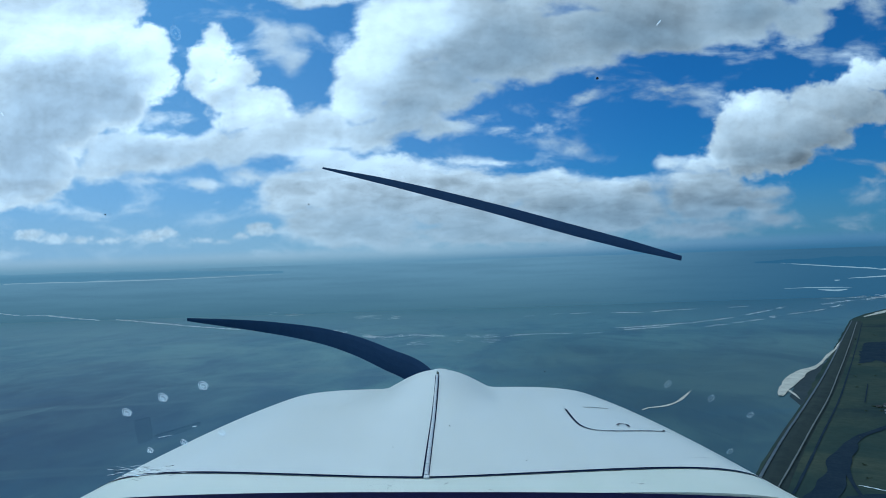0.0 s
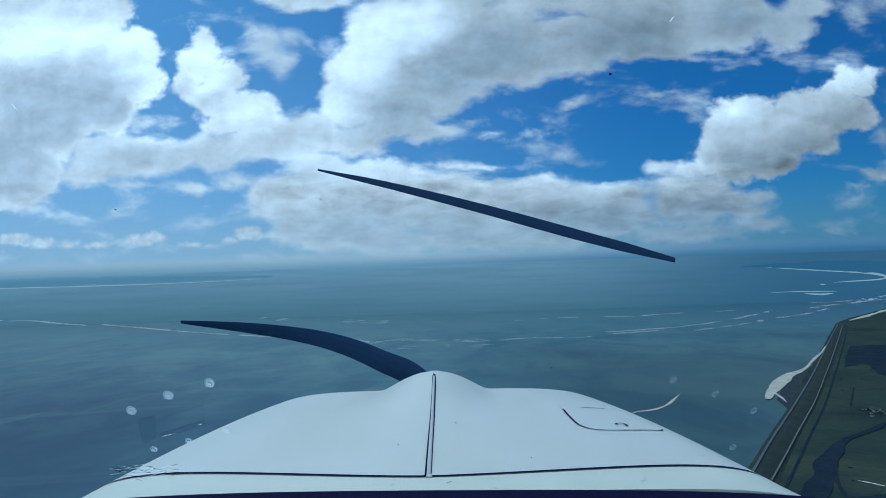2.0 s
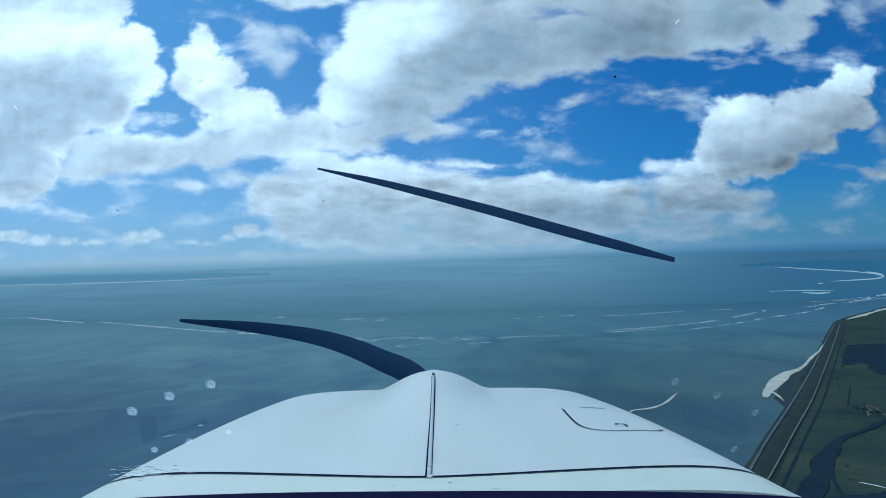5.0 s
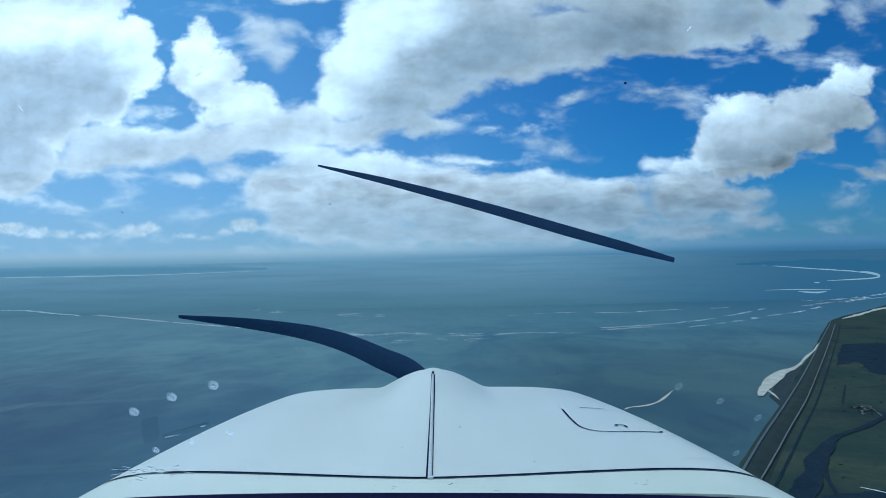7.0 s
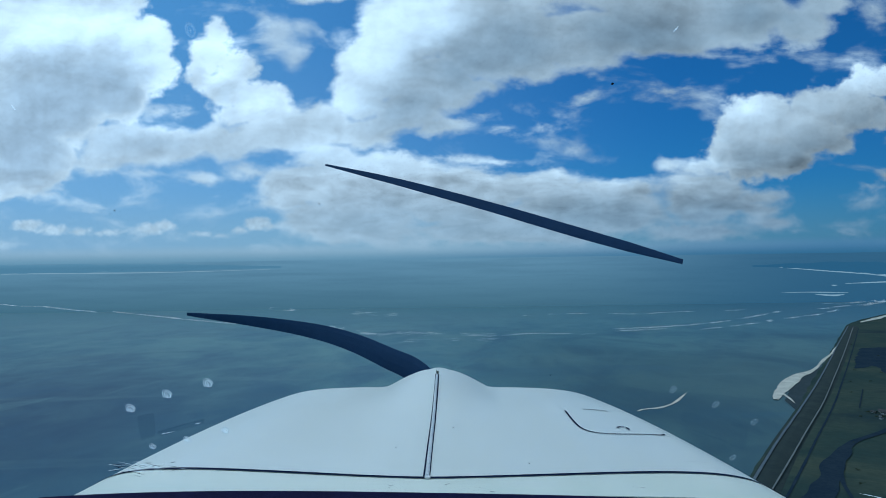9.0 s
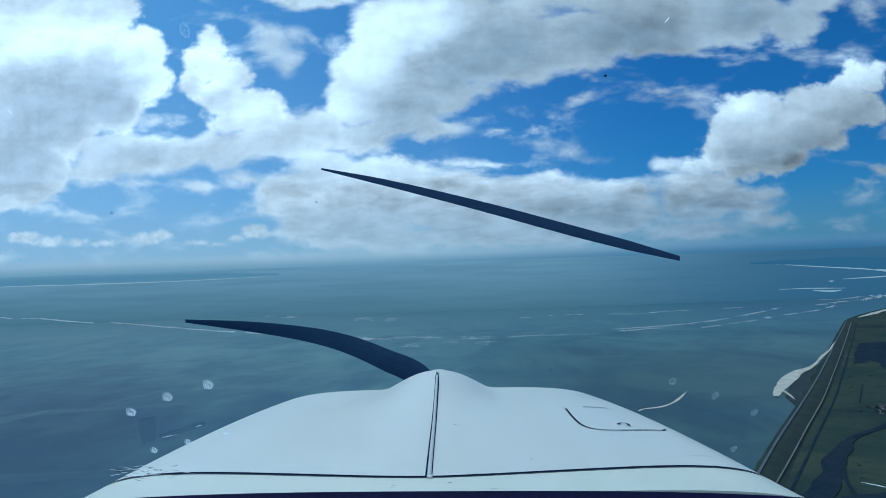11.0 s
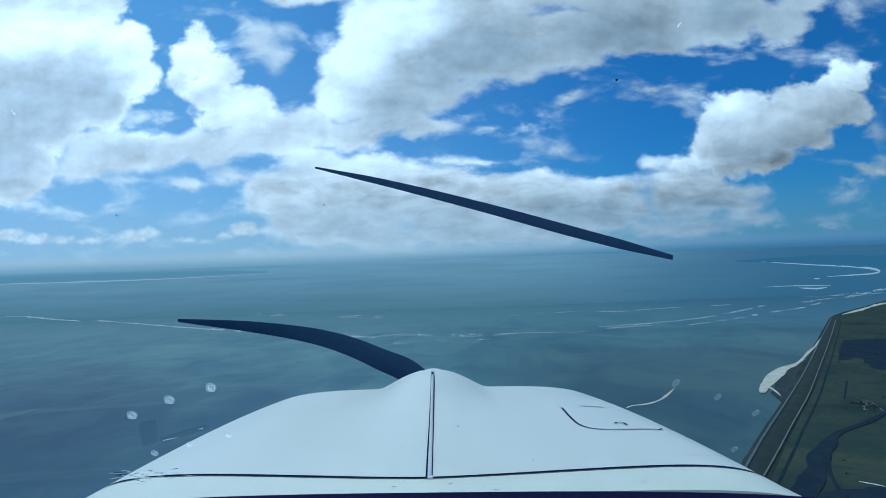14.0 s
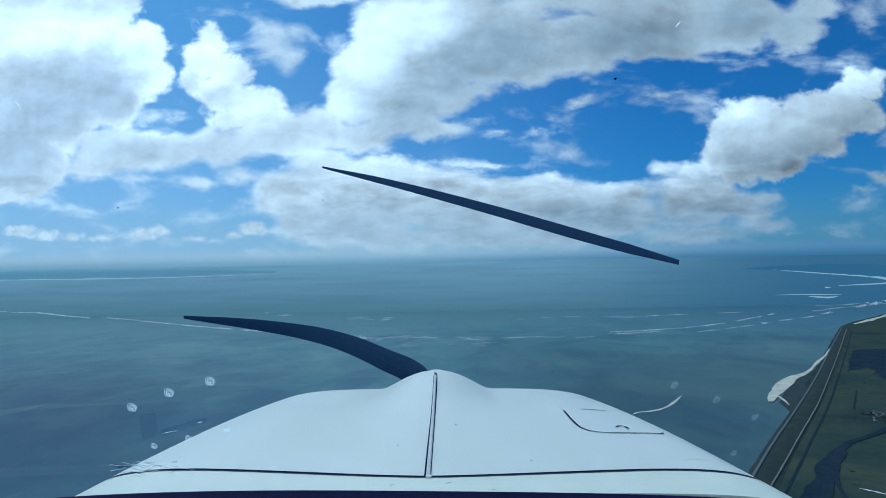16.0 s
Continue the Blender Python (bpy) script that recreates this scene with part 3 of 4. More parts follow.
tagged(new("creek_branch", ribbon("creek_branch", [(694, 1119), (641, 1047), (606, 992), (574, 925), (552, 862)], [20, 14, 8, 6, 5], 2.7, M_MARSH, 8.0, 0.6, seed=6)), "narrow dark branch of the creek", "creek", kind="structure")
tagged(new("ditch", ribbon("ditch", [(1230, 1698), (1106, 1531), (1011, 1404), (956, 1331)], [4, 5, 6, 7], 2.6, M_MARSH, 10.0, 0.35, seed=3)), "straight dark ditch across the meadow", "ditch", kind="structure")
tagged(new("field_ditch", ribbon("field_ditch", [(1041, 1603), (907, 1410)], [2, 2.6, 2], 2.6, M_MARSH, 10.0, 0.5, seed=5)), "thin dark ditch between two meadows", "ditch", kind="structure")
tagged(new("mud_flat", patch("mud_flat", [(790, 1497), (922, 1706), (997, 1795), (1096, 1893), (1202, 2025), (1419, 2318), (1221, 2025), (997, 1706), (820, 1464), (759, 1386)], 0.9, M_MUD, 4.0)), "dark mud between the sand hook and the dyke", "mud", kind="structure")
tagged(new("sand_hook", ribbon("sand_hook", HOOK, [12, 28, 38, 30, 12, 8, 12, 6, 9, 2], 2.0, M_SAND, 5.0, 0.28, 0.5)), "pale hooked sand spit on the shore", "sand spit", kind="structure")
tagged(new("sand_tail", ribbon("sand_tail", [(819, 1565), (809, 1517), (793, 1464)], [10, 7, 1.5], 1.7, M_SAND, 4.0, 0.5, 0.3, seed=8)), "narrow tail of sand bent towards the dyke", "sand spit", kind="structure")
tagged(new("beach", ribbon("beach", [(2028, 3132), (2224, 3304), (2432, 3497), (2596, 3638), (2821, 3791), (2998, 3874)], [8, 34, 22, 40, 22, 18], 2.4, M_SAND, 15.0, 0.6)), "pale sandy beach at the end of the dyke", "beach", kind="structure")
tagged(new("sand_bar", ribbon("sand_bar", [(413, 1409), (432, 1427), (470, 1439), (508, 1470), (541, 1516), (592, 1594)], [5, 9, 7, 9, 6, 1], 0.6, M_SAND, 6.0, 0.6)), "thin pale sand bar in the shallow sea", "sand bar", kind="structure")

# islands and banks on the far side of the channel
def on_far(name, pts, widths, mat, label, category):
    """A thin far strip at the horizon, standing just before the haze: points are across and depth below the eye at unit distance."""
    line = spline(pts, 0.01)
    verts, faces = [], []
    for i, p in enumerate(line):
        f = i / (len(line) - 1) * (len(widths) - 1)
        k = min(int(f), len(widths) - 2)
        w = widths[k] * (1 - (f - k)) + widths[k + 1] * (f - k)
        w *= 1 + 0.4 * noise.noise((p.x * 40, p.y * 90, 2.2))
        lo, hi = on_veil(p.x, p.y - w), on_veil(p.x, p.y + w)
        verts += [lo, hi, (hi[0], hi[1] + 6, hi[2] - 2)]
        if i:
            a = 3 * (i - 1)
            faces += [(a, a + 3, a + 4, a + 1), (a + 1, a + 4, a + 5, a + 2)]
    return tagged(new(name, mesh_of(name, verts, faces, mat)), label, category, kind="structure")


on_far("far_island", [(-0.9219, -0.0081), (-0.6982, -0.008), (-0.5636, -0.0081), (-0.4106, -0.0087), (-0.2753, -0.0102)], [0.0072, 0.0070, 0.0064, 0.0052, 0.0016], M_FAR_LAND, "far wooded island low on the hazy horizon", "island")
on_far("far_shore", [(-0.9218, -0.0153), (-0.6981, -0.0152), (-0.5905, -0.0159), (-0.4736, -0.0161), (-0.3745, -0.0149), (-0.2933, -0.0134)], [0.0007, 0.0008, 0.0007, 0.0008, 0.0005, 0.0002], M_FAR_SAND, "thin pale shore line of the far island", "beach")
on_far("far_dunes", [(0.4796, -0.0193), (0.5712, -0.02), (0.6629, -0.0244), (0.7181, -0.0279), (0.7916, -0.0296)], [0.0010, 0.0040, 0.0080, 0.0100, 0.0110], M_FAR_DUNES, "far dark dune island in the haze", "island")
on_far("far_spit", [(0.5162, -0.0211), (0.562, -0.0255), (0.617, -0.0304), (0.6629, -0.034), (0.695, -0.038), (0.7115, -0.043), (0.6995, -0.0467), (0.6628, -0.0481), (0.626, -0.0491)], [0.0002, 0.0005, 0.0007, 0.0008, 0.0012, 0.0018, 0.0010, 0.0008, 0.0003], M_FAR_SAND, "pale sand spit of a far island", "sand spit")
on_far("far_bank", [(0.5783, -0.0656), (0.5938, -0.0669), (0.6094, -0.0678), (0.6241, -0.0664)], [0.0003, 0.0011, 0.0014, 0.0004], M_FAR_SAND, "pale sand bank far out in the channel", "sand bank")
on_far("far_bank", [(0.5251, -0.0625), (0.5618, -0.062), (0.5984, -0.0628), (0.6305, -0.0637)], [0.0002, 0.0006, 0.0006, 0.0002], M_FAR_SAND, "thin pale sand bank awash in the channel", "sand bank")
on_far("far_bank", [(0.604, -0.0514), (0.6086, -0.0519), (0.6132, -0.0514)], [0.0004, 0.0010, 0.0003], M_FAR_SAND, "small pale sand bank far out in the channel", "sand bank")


def foam(name, runs, seed, label):
    """Broken streaks of surf along some lines on the sea."""
    r = random.Random(seed)
    verts, faces = [], []
    for pts, density, spread_ in runs:
        line = spline(pts, 5.0)
        for i in range(len(line) - 1):
            if 1.5 * noise.noise((i * 0.045, seed, pts[0][0] * 0.01)) + r.uniform(-0.35, 0.35) > density - 0.22:
                continue
            p = line[i] + Vector((r.uniform(-12, 12), r.gauss(0, spread_)))
            d = (line[i + 1] - line[i]).normalized()
            far_ = p.y / 3000
            long_, wide_ = r.uniform(14, 70) * far_, r.uniform(0.9, 2.4) * far_ ** 1.5
            side = Vector((-d.y, d.x))
            a = len(verts)
            k = 5
            for j in range(k + 1):
                t = j / k
                q = p + d * (t - 0.5) * long_ + side * r.uniform(-3, 3) * far_
                w = wide_ * math.sin(math.pi * (0.08 + 0.84 * t)) * r.uniform(0.5, 1.2)
                for e in (q - side * w, q + side * w):
                    verts.append((e.x, e.y, 0.5) if e.y < FAR - 12 else on_veil(e.x / e.y, -EYE / e.y))
                if j:
                    b = a + 2 * (j - 1)
                    faces.append((b, b + 1, b + 3, b + 2))
    return tagged(new(name, mesh_of(name, verts, faces, M_FOAM)), label, "surf", kind="stuff")


foam("surf_line", [
    ([(-4523, 5920), (-3742, 5265), (-3412, 5127)], 0.2, 12),
    ([(-3389, 5128), (-2943, 4742), (-2568, 4463)], 0.7, 10),
    ([(-2455, 4465), (-1976, 4078), (-1579, 3751), (-1207, 3472)], 0.75, 9),
    ([(-1122, 3409), (-892, 3259), (-647, 3096)], 0.75, 9),
    ([(-650, 3263), (-366, 2925), (-204, 2950), (17, 2882), (189, 2817)], 0.15, 30),
    ([(228, 2817), (394, 2864), (600, 2822), (784, 2915), (1001, 2990)], 0.3, 10),
    ([(747, 2986), (1025, 3066), (1270, 3176), (1543, 3386), (1837, 3661), (1984, 3816)], 0.36, 9),
    ([(1180, 2943), (1499, 3152), (1752, 3358), (2055, 3559), (2371, 3863)], 0.24, 7),
    ([(441, 3749), (737, 3833), (1110, 3761), (1350, 3844), (1823, 3935)], 0.28, 9),
    ([(2030, 3701), (2500, 4078), (2931, 4324), (3409, 4601)], 0.18, 12),
    ([(2550, 4367), (2684, 4319), (3300, 4700)], 0.15, 16),
    ([(2684, 4127), (3200, 4600), (3779, 5112)], 0.1, 22),
    ([(-1361, 4546), (-264, 3854), (93, 3821)], -0.25, 60),
    ([(-328, 2607), (-34, 2688), (315, 2652)], -0.2, 40),
], 5, "broken white streaks of surf over sand banks")


# ---- farm and scrub on the polder ----
def house(name, at_, turn_, length, width, eaves, ridge, label):
    root = tagged(new(name), label, "farm building", "farm buildings")
    l, w = length / 2, width / 2
    v = [(-l, -w, 0), (l, -w, 0), (l, w, 0), (-l, w, 0), (-l, -w, eaves), (l, -w, eaves), (l, w, eaves), (-l, w, eaves), (-l, 0, ridge), (l, 0, ridge)]
    part("wall", mesh_of("wall", v, [(0, 1, 5, 4), (1, 2, 6, 9, 5), (2, 3, 7, 6), (3, 0, 4, 8, 7)], M_WALL), root)
    o = 0.6
    rv = [(-l - o, -w - o, eaves - 0.3), (l + o, -w - o, eaves - 0.3), (l + o, 0, ridge + 0.2), (-l - o, 0, ridge + 0.2), (-l - o, w + o, eaves - 0.3), (l + o, w + o, eaves - 0.3)]
    rv += [(x, y, z + 0.3) for x, y, z in rv]
    part("roof", mesh_of("roof", rv, [(6, 7, 8, 9), (9, 8, 11, 10), (0, 3, 2, 1), (3, 4, 5, 2), (0, 1, 7, 6), (4, 10, 11, 5), (0, 6, 9, 3), (3, 9, 10, 4), (1, 2, 8, 7), (2, 5, 11, 8)], M_ROOF), root)
    root.matrix_world = pose(*at_, 0, 0, turn_)
    return root


house("farmhouse", (921, 1350, 1.2), 30, 13, 7, 3.2, 6.5, "white farmhouse with a dark tiled roof on the polder")
house("barn", (933, 1368, 1.2), 120, 20, 9, 3.5, 7, "long farm barn with a dark tiled roof")
house("shed", (912, 1372, 1.2), 118, 9, 5, 2.6, 4, "small farm shed beside the barn")
house("shed", (905, 1338, 1.2), 30, 8, 5, 2.6, 4, "small pale farm shed beside a track")
house("shed", (893, 1318, 1.2), 20, 7, 5, 2.6, 4, "small pale farm shed at the edge of a meadow")
tagged(new("farm_track", ribbon("farm_track", [(951, 1385), (936, 1345), (914, 1290)], [2.4, 2.4, 2.4], 1.8, M_TRACK, 12, 0.4)), "pale track leading to the farm", "road", kind="structure")


def scrub(seed):
    """Low bushes scattered on the meadow, as small clumps of leaf faces."""
    r = random.Random(seed)
    verts, faces = [], []
    spots = [(y * r.uniform(0.62, 0.9), y) for y in [r.uniform(900, 2600) for _ in range(60)]]
    spots += [(918 + r.gauss(0, 16), 1352 + r.gauss(0, 22)) for _ in range(22)]     # round the farm
    for x, y in spots:
        size = r.uniform(1.5, 3.6)
        for _ in range(26):
            c = Vector((x + r.gauss(0, size), y + r.gauss(0, size), 1.2 + abs(r.gauss(0, size * 0.6))))
            u, v = Vector((r.uniform(-1, 1), r.uniform(-1, 1), r.uniform(-1, 1))), Vector((r.uniform(-1, 1), r.uniform(-1, 1), r.uniform(-1, 1)))
            a = len(verts)
            verts += [c + u, c + v, c - u, c - v]
            faces.append((a, a + 1, a + 2, a + 3))
    return tagged(new("scrub", mesh_of("scrub", verts, faces, M_LEAF)), "low dark bushes scattered over the meadow", "bushes", kind="stuff")


scrub(3)

# ---- the aircraft: nose, propeller, windshield and glareshield ----
aircraft = tagged(new("aircraft"), "white light aircraft nose with a dark propeller", "aircraft")
aircraft.matrix_world = Matrix.Translation((0, 0, EYE)) @ BODY.to_4x4()
MID = -0.024                          # the aircraft's centre line beside the camera


def ease(a, b, x):
    t = min(1.0, max(0.0, (x - a) / (b - a)))
    return t * t * (3 - 2 * t)


def nose_shape(y):
    """Half width, crown height and shoulder power of the nose at y metres ahead."""
    t = min(1.2, max(0.0, (y - 1.0) / 1.02))
    w = 0.617 * (1 - t) * (1 - 2 * t) + 0.583 * 4 * t * (1 - t) + 0.552 * t * (2 * t - 1)
    crown = -0.352 - 0.016 * ease(0.85, 1.02, y) - 0.034 * t - 0.048 * t * t
    power = 6.4 - 1.6 * t
    if y > 2.0:
        k = (y - 2.0) / 0.14
        w *= 1 - 0.10 * k * k
        crown -= 0.10 * k * k
    return w, crown, power


def nose_height(x, y):
    w, crown, power = nose_shape(y)
    q = min(1.0, abs(x - MID) / w)
    z = crown - 0.21 * (1 - (1 - q ** power) ** (1 / power))
    b = abs(x - MID) / 0.168
    if b < 1:
        z += 0.0605 * (1 - b * b) ** 1.3 * ease(1.35, 2.0, y)
    return z + 0.0153 * (x - MID)


def seam_at(x):
    """Where the cowling ends and the deck begins; the joint bows forward at the sides."""
    d = x - MID
    return 1.0 + (0.15 if d < 0 else 0.105) * (math.hypot(d, 0.05) - 0.05)


def shell(name, y0, y1, ny, s0, s1, ns, mat, thick=0.004):
    """A piece of the nose skin between two stations and two places across, with thickness."""
    verts, faces = [], []
    for layer in (0, 1):
        for j in range(ny + 1):
            for i in range(ns + 1):
                s = s0 + (s1 - s0) * i / ns
                q = math.copysign(math.sin(min(1.0, abs(s)) * math.pi / 2) ** 0.75, s)
                x = MID + 0.6 * q
                a, b = (seam_at(x) + 0.004, y1) if y0 is None else (y0, seam_at(x) - 0.003)
                y = a + (b - a) * j / ny
                x = MID + nose_shape(y)[0] * q
                verts.append((x, y, nose_height(x, y) - layer * thick))
    m = (ny + 1) * (ns + 1)
    idx = lambda j, i, l: l * m + j * (ns + 1) + i
    for j in range(ny):
        for i in range(ns):
            faces.append((idx(j, i, 0), idx(j, i + 1, 0), idx(j + 1, i + 1, 0), idx(j + 1, i, 0)))
            faces.append((idx(j, i, 1), idx(j + 1, i, 1), idx(j + 1, i + 1, 1), idx(j, i + 1, 1)))
    loop = [(0, i) for i in range(ns)] + [(j, ns) for j in range(ny)] + [(ny, i) for i in range(ns, 0, -1)] + [(j, 0) for j in range(ny, 0, -1)]
    rim = len(verts)
    for j, i in loop:
        verts += [verts[idx(j, i, 0)], verts[idx(j, i, 1)]]
    n = len(loop)
    for k in range(n):
        a, b = rim + 2 * k, rim + 2 * ((k + 1) % n)
        faces.append((a, a + 1, b + 1, b))
    return mesh_of(name, verts, faces, mat, True)


def belly():
    """Sides, floor and front of the nose below the cowling halves."""
    verts, faces = [], []
    stations = [0.80 + 1.33 * k / 14 for k in range(15)]
    n = 21
    for y in stations:
        w, crown, _ = nose_shape(y)
        for k in range(n):
            a = math.pi * k / (n - 1)
            verts.append((MID + (w - 0.004) * math.cos(a), y, crown - 0.205 - 0.0153 * -math.cos(a) * w - (0.42 - 0.10 * ease(1.2, 2.1, y)) * math.sin(a) ** 0.7))
    for j in range(len(stations) - 1):
        faces += [(j * n + k, j * n + k + 1, (j + 1) * n + k + 1, (j + 1) * n + k) for k in range(n - 1)]
    last = (len(stations) - 1) * n
    faces.append(tuple(range(last, last + n)))
    return mesh_of("lower_cowl", verts, faces, M_PAINT, True)


part("lower_cowl", belly(), aircraft, "white painted lower cowling")
part("cowl_panel", shell("cowl_panel", None, 2.13, 60, -1.0, -0.0008, 50, M_PAINT), aircraft, "white painted cowling half")
part("cowl_panel", shell("cowl_panel", None, 2.13, 60, 0.0008, 1.0, 50, M_PAINT), aircraft, "white painted cowling half with an oil door")
part("deck", shell("deck", 0.898, None, 10, -1.0, 1.0, 90, M_DECK), aircraft, "yellowed white panel below the windshield")


def on_nose(name, pts, width, lift, mat, parent, label="", step=0.01):
    """A thin strip lying on the nose skin along points (x, y)."""
    line = spline(pts, step)
    verts, faces = [], []
    for i, p in enumerate(line):
        d = (line[min(i + 1, len(line) - 1)] - line[max(i - 1, 0)]).normalized()
        side = Vector((d.y, -d.x)) * width / 2
        for s in (-1, 1):
            q = p + side * s
            verts.append((q.x, q.y, nose_height(q.x, q.y) + lift))
        if i:
            a = 2 * (i - 1)
            faces.append((a, a + 1, a + 3, a + 2))
    return part(name, mesh_of(name, verts, faces, mat), parent, label)


on_nose("seam", [(MID + 0.60 * math.sin(k / 12 * math.pi / 2), seam_at(MID + 0.60 * math.sin(k / 12 * math.pi / 2))) for k in range(-12, 13)], 0.009, 0.0012, M_GAP, aircraft, "dark gap between cowling and deck")
hinge = on_nose("hinge", [(MID - 0.001, 1.0), (MID, 1.4), (MID + 0.001, 1.7), (MID, 1.86)], 0.0114, 0.0012, M_GAP, aircraft, "long dark hinge along the cowling")


def knuckle():
    verts, faces = [], []
    n = 8
    for y in (0, 0.0162):
        for k in range(n):
            a = math.pi * k / (n - 1)
            verts.append((0.0036 * math.cos(a), y, 0.0038 * math.sin(a)))
    faces = [(k, k + 1, n + k + 1, n + k) for k in range(n - 1)] + [tuple(range(n))[::-1], tuple(range(n, 2 * n))]
    return mesh_of("knuckle", verts, faces, M_STEEL)


KNUCKLE = knuckle()
for k in range(43):
    y = 1.005 + k * 0.0197
    ob = part("knuckle", KNUCKLE, hinge)
    ob.location = (MID, y, nose_height(MID, y) + 0.001)
    ob.rotation_euler = (math.atan2(nose_height(MID, y + 0.02) - nose_height(MID, y), 0.02), 0, 0)

door = on_nose("oil_door", [(0.297, 1.533), (0.292, 1.392), (0.298, 1.323), (0.324, 1.292), (0.383, 1.293), (0.46, 1.319), (0.472, 1.34)], 0.0046, 0.0012, M_GAP, aircraft, "dark edge line of the oil door")
on_nose("door_edge", [(0.347, 1.564), (0.378, 1.565), (0.409, 1.563)], 0.0055, 0.0012, M_GAP, door)
on_nose("latch", [(0.374, 1.346), (0.384, 1.36), (0.396, 1.357), (0.397, 1.334)], 0.005, 0.002, M_GAP, door)


# thin strip stands in for the shadow line of the front ring
on_nose("front_shadow_line", [(MID - 0.075, 1.90), (MID - 0.03, 1.93), (MID + 0.02, 1.935), (MID + 0.07, 1.91)], 0.003, 0.0012, M_STEEL, aircraft, "faint strip painted for the shadow line of the cowling's front ring")
bolt_verts = [(0.0048 * math.cos(k * math.pi / 4), 0.0048 * math.sin(k * math.pi / 4), h) for h in (0.0, 0.003) for k in range(8)]
bolt = part("bolt", mesh_of("bolt", bolt_verts, [tuple(range(8, 16))] + [(k, (k + 1) % 8, 8 + (k + 1) % 8, 8 + k) for k in range(8)], M_STEEL), hinge)
bolt.location = (MID + 0.001, 0.997, nose_height(MID, 0.997) + 0.001)
wear = random.Random(8)
for x, y in [(0.027, 1.36), (-0.087, 1.194), (0.154, 1.085), (0.346, 1.036), (-0.108, 0.958), (-0.081, 0.953), (0.057, 0.944), (0.005, 0.958), (0.291, 0.953), (0.313, 0.967), (0.301, 0.945), (-0.458, 1.041), (-0.423, 1.014), (-0.299, 1.002), (0.072, 0.919), (0.169, 0.948), (0.428, 0.913), (-0.253, 1.243), (-0.08, 0.939), (0.235, 0.937)]:
    a = wear.uniform(-2.5, 2.5)
    l = wear.choice((0.0015, 0.002, 0.003, 0.007))
    on_nose("scuff", [(x, y), (x + l, y + l * a * 0.6)], 0.0016, 0.0010, M_BUG, aircraft, step=0.004)
on_nose("scratch", [(0.427, 1.103), (0.452, 1.112), (0.480, 1.118)], 0.0012, 0.0010, M_SCUFF, aircraft, "thin grey scratch in the paint")


# propeller
HUB = Vector((MID, 2.26, -0.53))
propeller = new("propeller")
propeller.parent = aircraft
propeller.location = HUB
tagged(propeller, "dark propeller with slim curved blades")


def blade(curve, chord):
    """A blade along a curve in the propeller's disc, given as (x, z); its chord runs through the list, its section is a thin wing."""
    line = spline(curve, 0.02)
    verts, faces = [], []
    prof = [(-0.5, 0.0), (-0.25, 0.10), (0.1, 0.12), (0.5, 0.0), (0.1, -0.05), (-0.25, -0.05)]
    n = len(prof)
    for i, p in enumerate(line):
        d = (line[min(i + 1, len(line) - 1)] - line[max(i - 1, 0)]).normalized()
        side = Vector((-d.y, d.x))
        f = i / (len(line) - 1) * (len(chord) - 1)
        k = min(int(f), len(chord) - 2)
        c = chord[k] * (1 - (f - k)) + chord[k + 1] * (f - k)
        for u, h in prof:
            q = p + side * u * c
            verts.append((q.x, h * c + 0.35 * u * c, q.y))
        if i:
            a = n * (i - 1)
            faces += [(a + m, a + (m + 1) % n, a + n + (m + 1) % n, a + n + m) for m in range(n)]
    faces += [tuple(range(n))[::-1], tuple(range(len(verts) - n, len(verts)))]
    me = mesh_of("blade", verts, faces, M_BLADE, False)
    bm = bmesh.new()
    bm.from_mesh(me)
    bmesh.ops.recalc_face_normals(bm, faces=bm.faces)
    bm.to_mesh(me)
    bm.free()
    return me


part("blade", blade([(0.03, -0.06), (-0.077, 0.072), (-0.189, 0.128), (-0.313, 0.181), (-0.456, 0.22), (-0.661, 0.251), (-0.922, 0.276)], [0.10, 0.096, 0.084, 0.070, 0.056, 0.044, 0.030, 0.012]), propeller, "dark navy propeller blade sweeping to one side")
part("blade", blade([(-0.423, 0.826), (-0.148, 0.764), (0.18, 0.68), (0.529, 0.583), (0.876, 0.491)], [0.007, 0.022, 0.030, 0.035, 0.039, 0.040, 0.036, 0.018]), propeller, "dark navy propeller blade above the nose")


def spinner():
    verts, faces = [], []
    n, rings = 32, 10
    for j in range(rings + 1):
        t = j / rings
        r = 0.095 * math.cos(t * math.pi / 2) ** 0.6
        for k in range(n):
            a = 2 * math.pi * k / n
            verts.append((r * math.cos(a), -0.06 + 0.30 * t, r * math.sin(a)))
        if j:
            b = n * (j - 1)
            faces += [(b + k, b + (k + 1) % n, b + n + (k + 1) % n, b + n + k) for k in range(n)]
    return mesh_of("spinner", verts, faces, M_PAINT, True)


part("spinner", spinner(), propeller, "white rounded spinner on the propeller hub")


# glareshield and windshield
def glareshield():
    verts, faces = [], []
    n = 40
    for j, (y, dz) in enumerate([(0.30, -0.42), (0.60, -0.375), (0.889, -0.3472), (0.895, -0.3492), (0.895, -0.40)]):
        for i in range(n + 1):
            s = -1 + 2 * i / n
            x = MID + 0.555 * s
            edge = -0.0113 * (abs(x) / 0.512) ** 3 if j in (1, 2, 3) else 0.0
            verts.append((x, y, dz + edge))
        if j:
            a = (n + 1) * (j - 1)
            faces += [(a + i, a + i + 1, a + n + 2 + i, a + n + 1 + i) for i in range(n)]
    return mesh_of("glareshield", verts, faces, M_DASH)


part("glareshield", glareshield(), aircraft, "dark navy glareshield edge below the windshield")


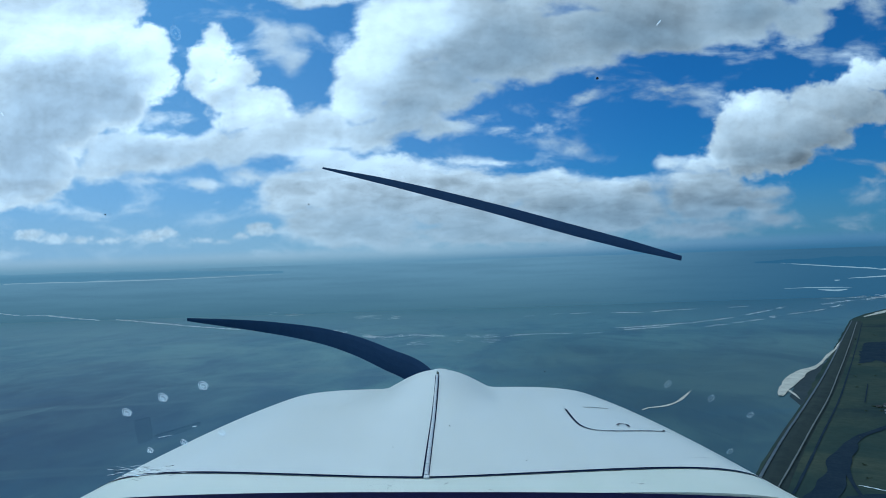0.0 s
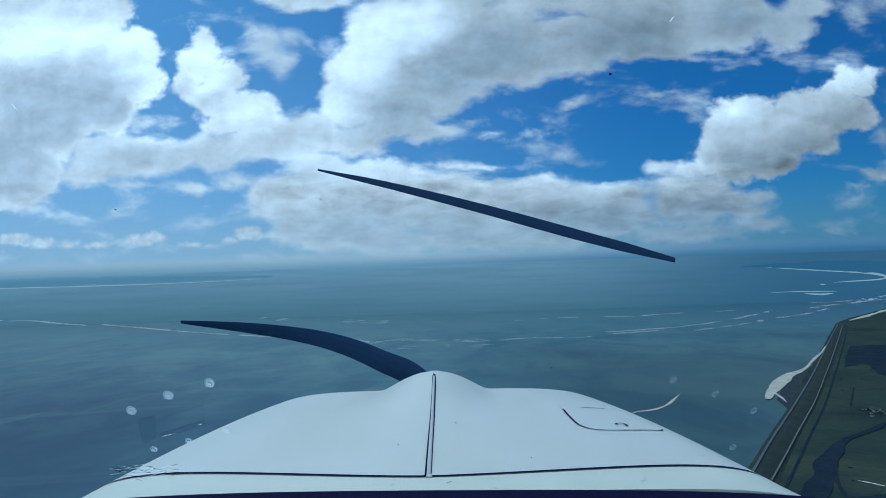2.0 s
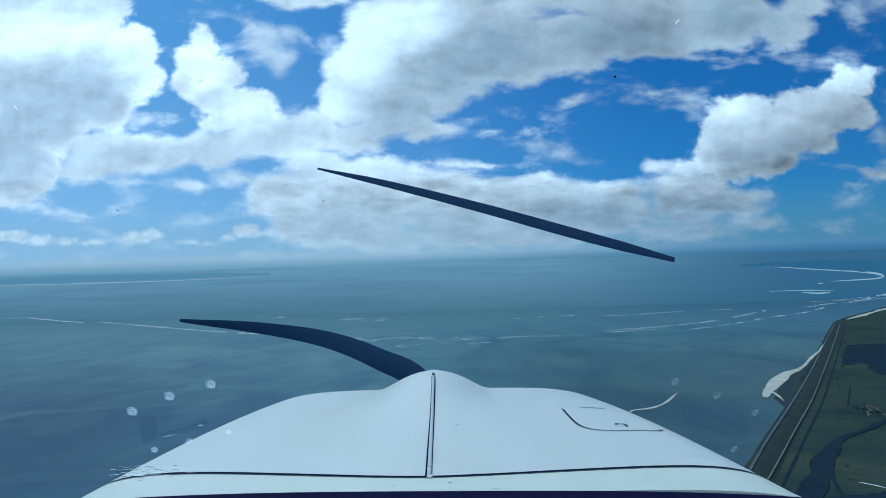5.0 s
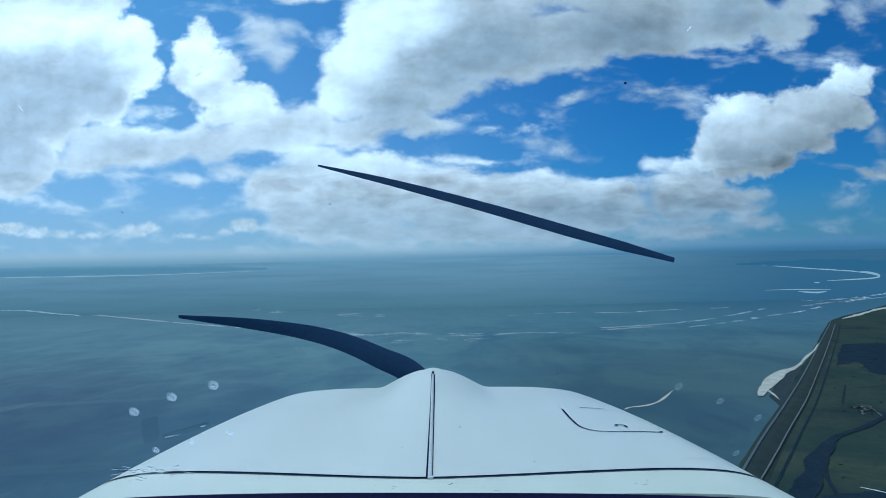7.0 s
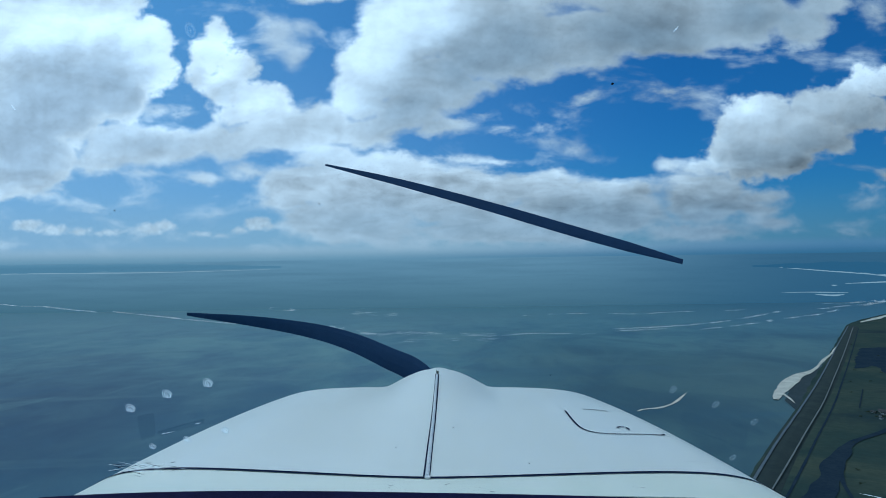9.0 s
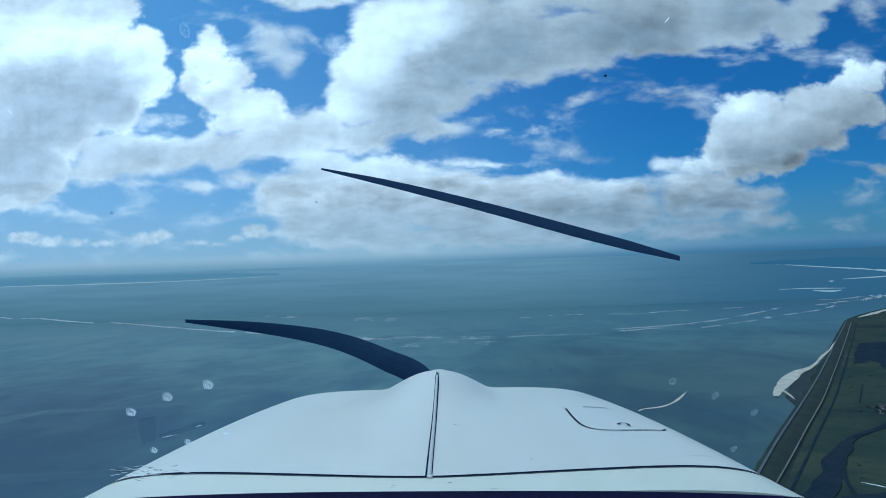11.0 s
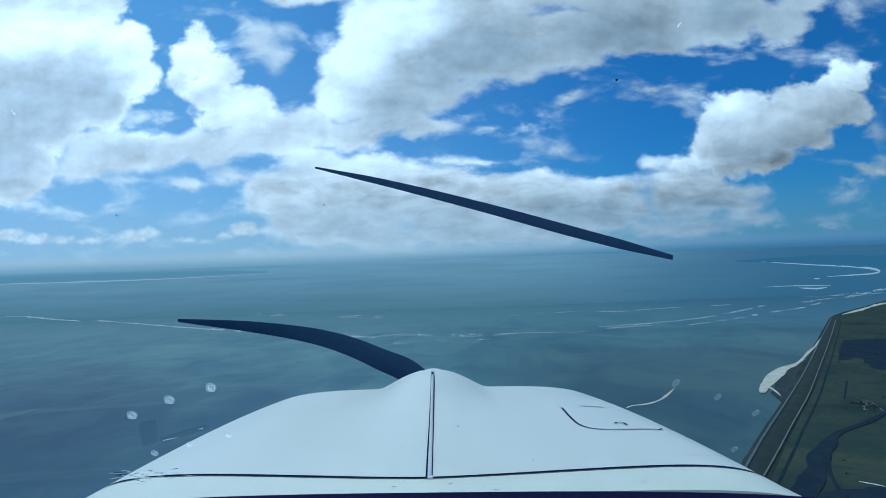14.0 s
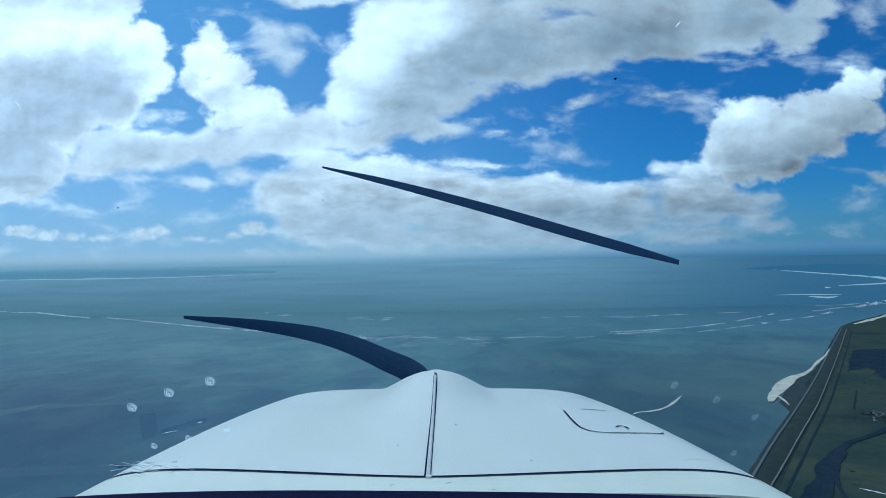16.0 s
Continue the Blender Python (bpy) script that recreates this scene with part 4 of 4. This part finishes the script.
def pane_point(px, pz):
    """Where the line of sight (across, up at unit distance) meets the raked windshield."""
    # the pane leans back: y = 0.88 - 0.75 * (z + 0.35)
    y = (0.88 - 0.75 * 0.35) / (1 + 0.75 * pz)
    return Vector((px * y, y, pz * y))


verts, faces = [], []
for j in range(9):
    for i in range(17):
        x = -0.75 + 1.5 * i / 16
        z = -0.36 + 0.86 * j / 8
        verts.append((x, 0.88 - 0.75 * (z + 0.35), z))
faces = [(j * 17 + i, j * 17 + i + 1, j * 17 + i + 18, j * 17 + i + 17) for j in range(8) for i in range(16)]
windshield = part("windshield", mesh_of("windshield", verts, faces, M_GLASS, True), aircraft, "clear raked acrylic windshield with small marks")
windshield.visible_shadow = False
PANE = Matrix.Rotation(math.atan2(1.0, -0.75), 3, "X")   # lies in the pane's plane


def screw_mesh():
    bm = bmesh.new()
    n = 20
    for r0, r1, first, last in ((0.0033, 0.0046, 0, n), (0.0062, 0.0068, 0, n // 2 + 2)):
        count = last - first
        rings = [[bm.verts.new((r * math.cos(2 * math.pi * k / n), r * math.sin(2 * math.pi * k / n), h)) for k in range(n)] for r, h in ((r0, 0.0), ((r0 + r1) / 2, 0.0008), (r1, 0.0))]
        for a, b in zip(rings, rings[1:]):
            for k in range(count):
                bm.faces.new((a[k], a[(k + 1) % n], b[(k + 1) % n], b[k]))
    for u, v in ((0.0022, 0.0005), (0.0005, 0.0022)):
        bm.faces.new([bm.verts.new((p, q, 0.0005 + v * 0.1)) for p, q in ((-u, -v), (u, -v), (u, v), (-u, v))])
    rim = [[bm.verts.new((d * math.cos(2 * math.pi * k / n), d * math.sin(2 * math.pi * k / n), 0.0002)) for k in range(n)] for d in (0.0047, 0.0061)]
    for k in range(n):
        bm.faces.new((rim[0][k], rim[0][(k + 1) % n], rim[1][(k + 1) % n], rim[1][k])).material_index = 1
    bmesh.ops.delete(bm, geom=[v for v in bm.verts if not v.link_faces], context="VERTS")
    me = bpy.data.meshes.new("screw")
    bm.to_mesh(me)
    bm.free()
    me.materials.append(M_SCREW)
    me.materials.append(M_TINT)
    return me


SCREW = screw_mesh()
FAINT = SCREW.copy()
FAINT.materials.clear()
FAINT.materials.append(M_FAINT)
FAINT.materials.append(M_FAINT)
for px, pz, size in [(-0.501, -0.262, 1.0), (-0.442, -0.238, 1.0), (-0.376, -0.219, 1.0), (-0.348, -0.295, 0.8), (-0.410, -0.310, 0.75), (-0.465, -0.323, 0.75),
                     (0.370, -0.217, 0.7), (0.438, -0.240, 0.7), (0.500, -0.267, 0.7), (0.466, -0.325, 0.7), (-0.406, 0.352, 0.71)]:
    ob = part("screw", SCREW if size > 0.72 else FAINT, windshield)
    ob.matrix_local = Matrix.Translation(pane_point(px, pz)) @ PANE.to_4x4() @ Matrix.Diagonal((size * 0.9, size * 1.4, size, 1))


def tinted(name, corners, mat, label=""):
    """A flat piece of acrylic with rounded corners lying on the pane; corners as lines of sight."""
    pts = [pane_point(*c) for c in corners]
    loop = []
    for a, b, c in zip(pts[-1:] + pts[:-1], pts, pts[1:] + pts[:1]):
        for k in range(5):
            t = k / 4
            p, q = b + (a - b) * 0.14, b + (c - b) * 0.14
            loop.append(p * (1 - t) ** 2 + b * 2 * t * (1 - t) + q * t * t)
    lift = PANE @ Vector((0, 0, 0.0012))
    n = len(loop)
    verts = loop + [v + lift for v in loop]
    faces = [tuple(range(n))] + [(k, (k + 1) % n, n + (k + 1) % n, n + k) for k in range(n)]
    return part(name, mesh_of(name, verts, faces, mat), windshield, label)


# the small vents in the pane: a clear flap in a screwed-on plate, on either side
for side in (-1, 1):
    flap = tinted("vent_flap", [(side * 0.462, -0.272), (side * 0.385, -0.251), (side * 0.382, -0.274), (side * 0.460, -0.302)], M_FLAP, "clear acrylic vent flap")
    tinted("vent_rim", [(side * 0.491, -0.274), (side * 0.464, -0.268), (side * 0.461, -0.304), (side * 0.484, -0.312)], M_TINT if side < 0 else M_FLAP, "dark tinted end of the vent")
    tinted("vent_edge", [(side * 0.458, -0.298), (side * 0.383, -0.276), (side * 0.383, -0.283), (side * 0.452, -0.305)], M_TINT if side < 0 else M_FLAP, "tinted lower edge of the vent")


def speck(px, pz, size, seed):
    r = random.Random(seed)
    c = pane_point(px, pz)
    v = [c + PANE @ Vector((size * r.uniform(0.6, 1.2) * math.cos(a), size * r.uniform(0.6, 1.2) * math.sin(a), 0.0006)) for a in [k * math.pi / 4 for k in range(8)]]
    part("insect_speck", mesh_of("insect_speck", v, [tuple(range(8))], M_BUG), windshield)


for k, (px, pz, size) in enumerate([(0.270, 0.274, 0.0012), (-0.198, 0.075, 0.0008), (-0.528, 0.060, 0.0008), (0.174, -0.196, 0.0009), (0.0195, -0.283, 0.0012), (0.141, -0.339, 0.0009), (-0.073, -0.317, 0.0009)]):
    speck(px, pz, size, k)


def scratch(px, pz, length, angle, width, seed, mat=M_SCREW):
    """A thin stroke on the acrylic: fine scratches that catch the light, and painted highlights."""
    r = random.Random(seed)
    c = pane_point(px, pz)
    verts, faces = [], []
    for j in range(7):
        t = j / 6 - 0.5
        w = width * (1 - abs(2 * t) ** 2) + 0.0001
        for s in (-1, 1):
            verts.append(c + PANE @ Vector((t * length * math.cos(angle) - s * w * math.sin(angle), -(t * length * math.sin(angle) + s * w * math.cos(angle)) + r.uniform(-1, 1) * width, 0.0006)))
        if j:
            faces.append((2 * j - 2, 2 * j - 1, 2 * j + 1, 2 * j))
    part("scratch", mesh_of("scratch", verts, faces, mat), windshield)


r = random.Random(11)
for k in range(48):
    scratch(-0.487 + r.gauss(0, 0.022), -0.357 + r.gauss(0, 0.0055), r.uniform(0.008, 0.026), r.uniform(-0.5, 0.5), 0.0003, k, M_SCREW if k % 2 else M_GAP)
# two bright strokes paint the highlights on the vent's lower edge
scratch(-0.440, -0.299, 0.022, -0.30, 0.0004, 88)
scratch(-0.392, -0.283, 0.008, -0.30, 0.0004, 87)
scratch(0.69, -0.383, 0.045, 0.30, 0.0006, 90)
scratch(-0.692, 0.225, 0.006, 1.2, 0.0005, 91)
scratch(0.370, 0.362, 0.005, -1.0, 0.0005, 92)
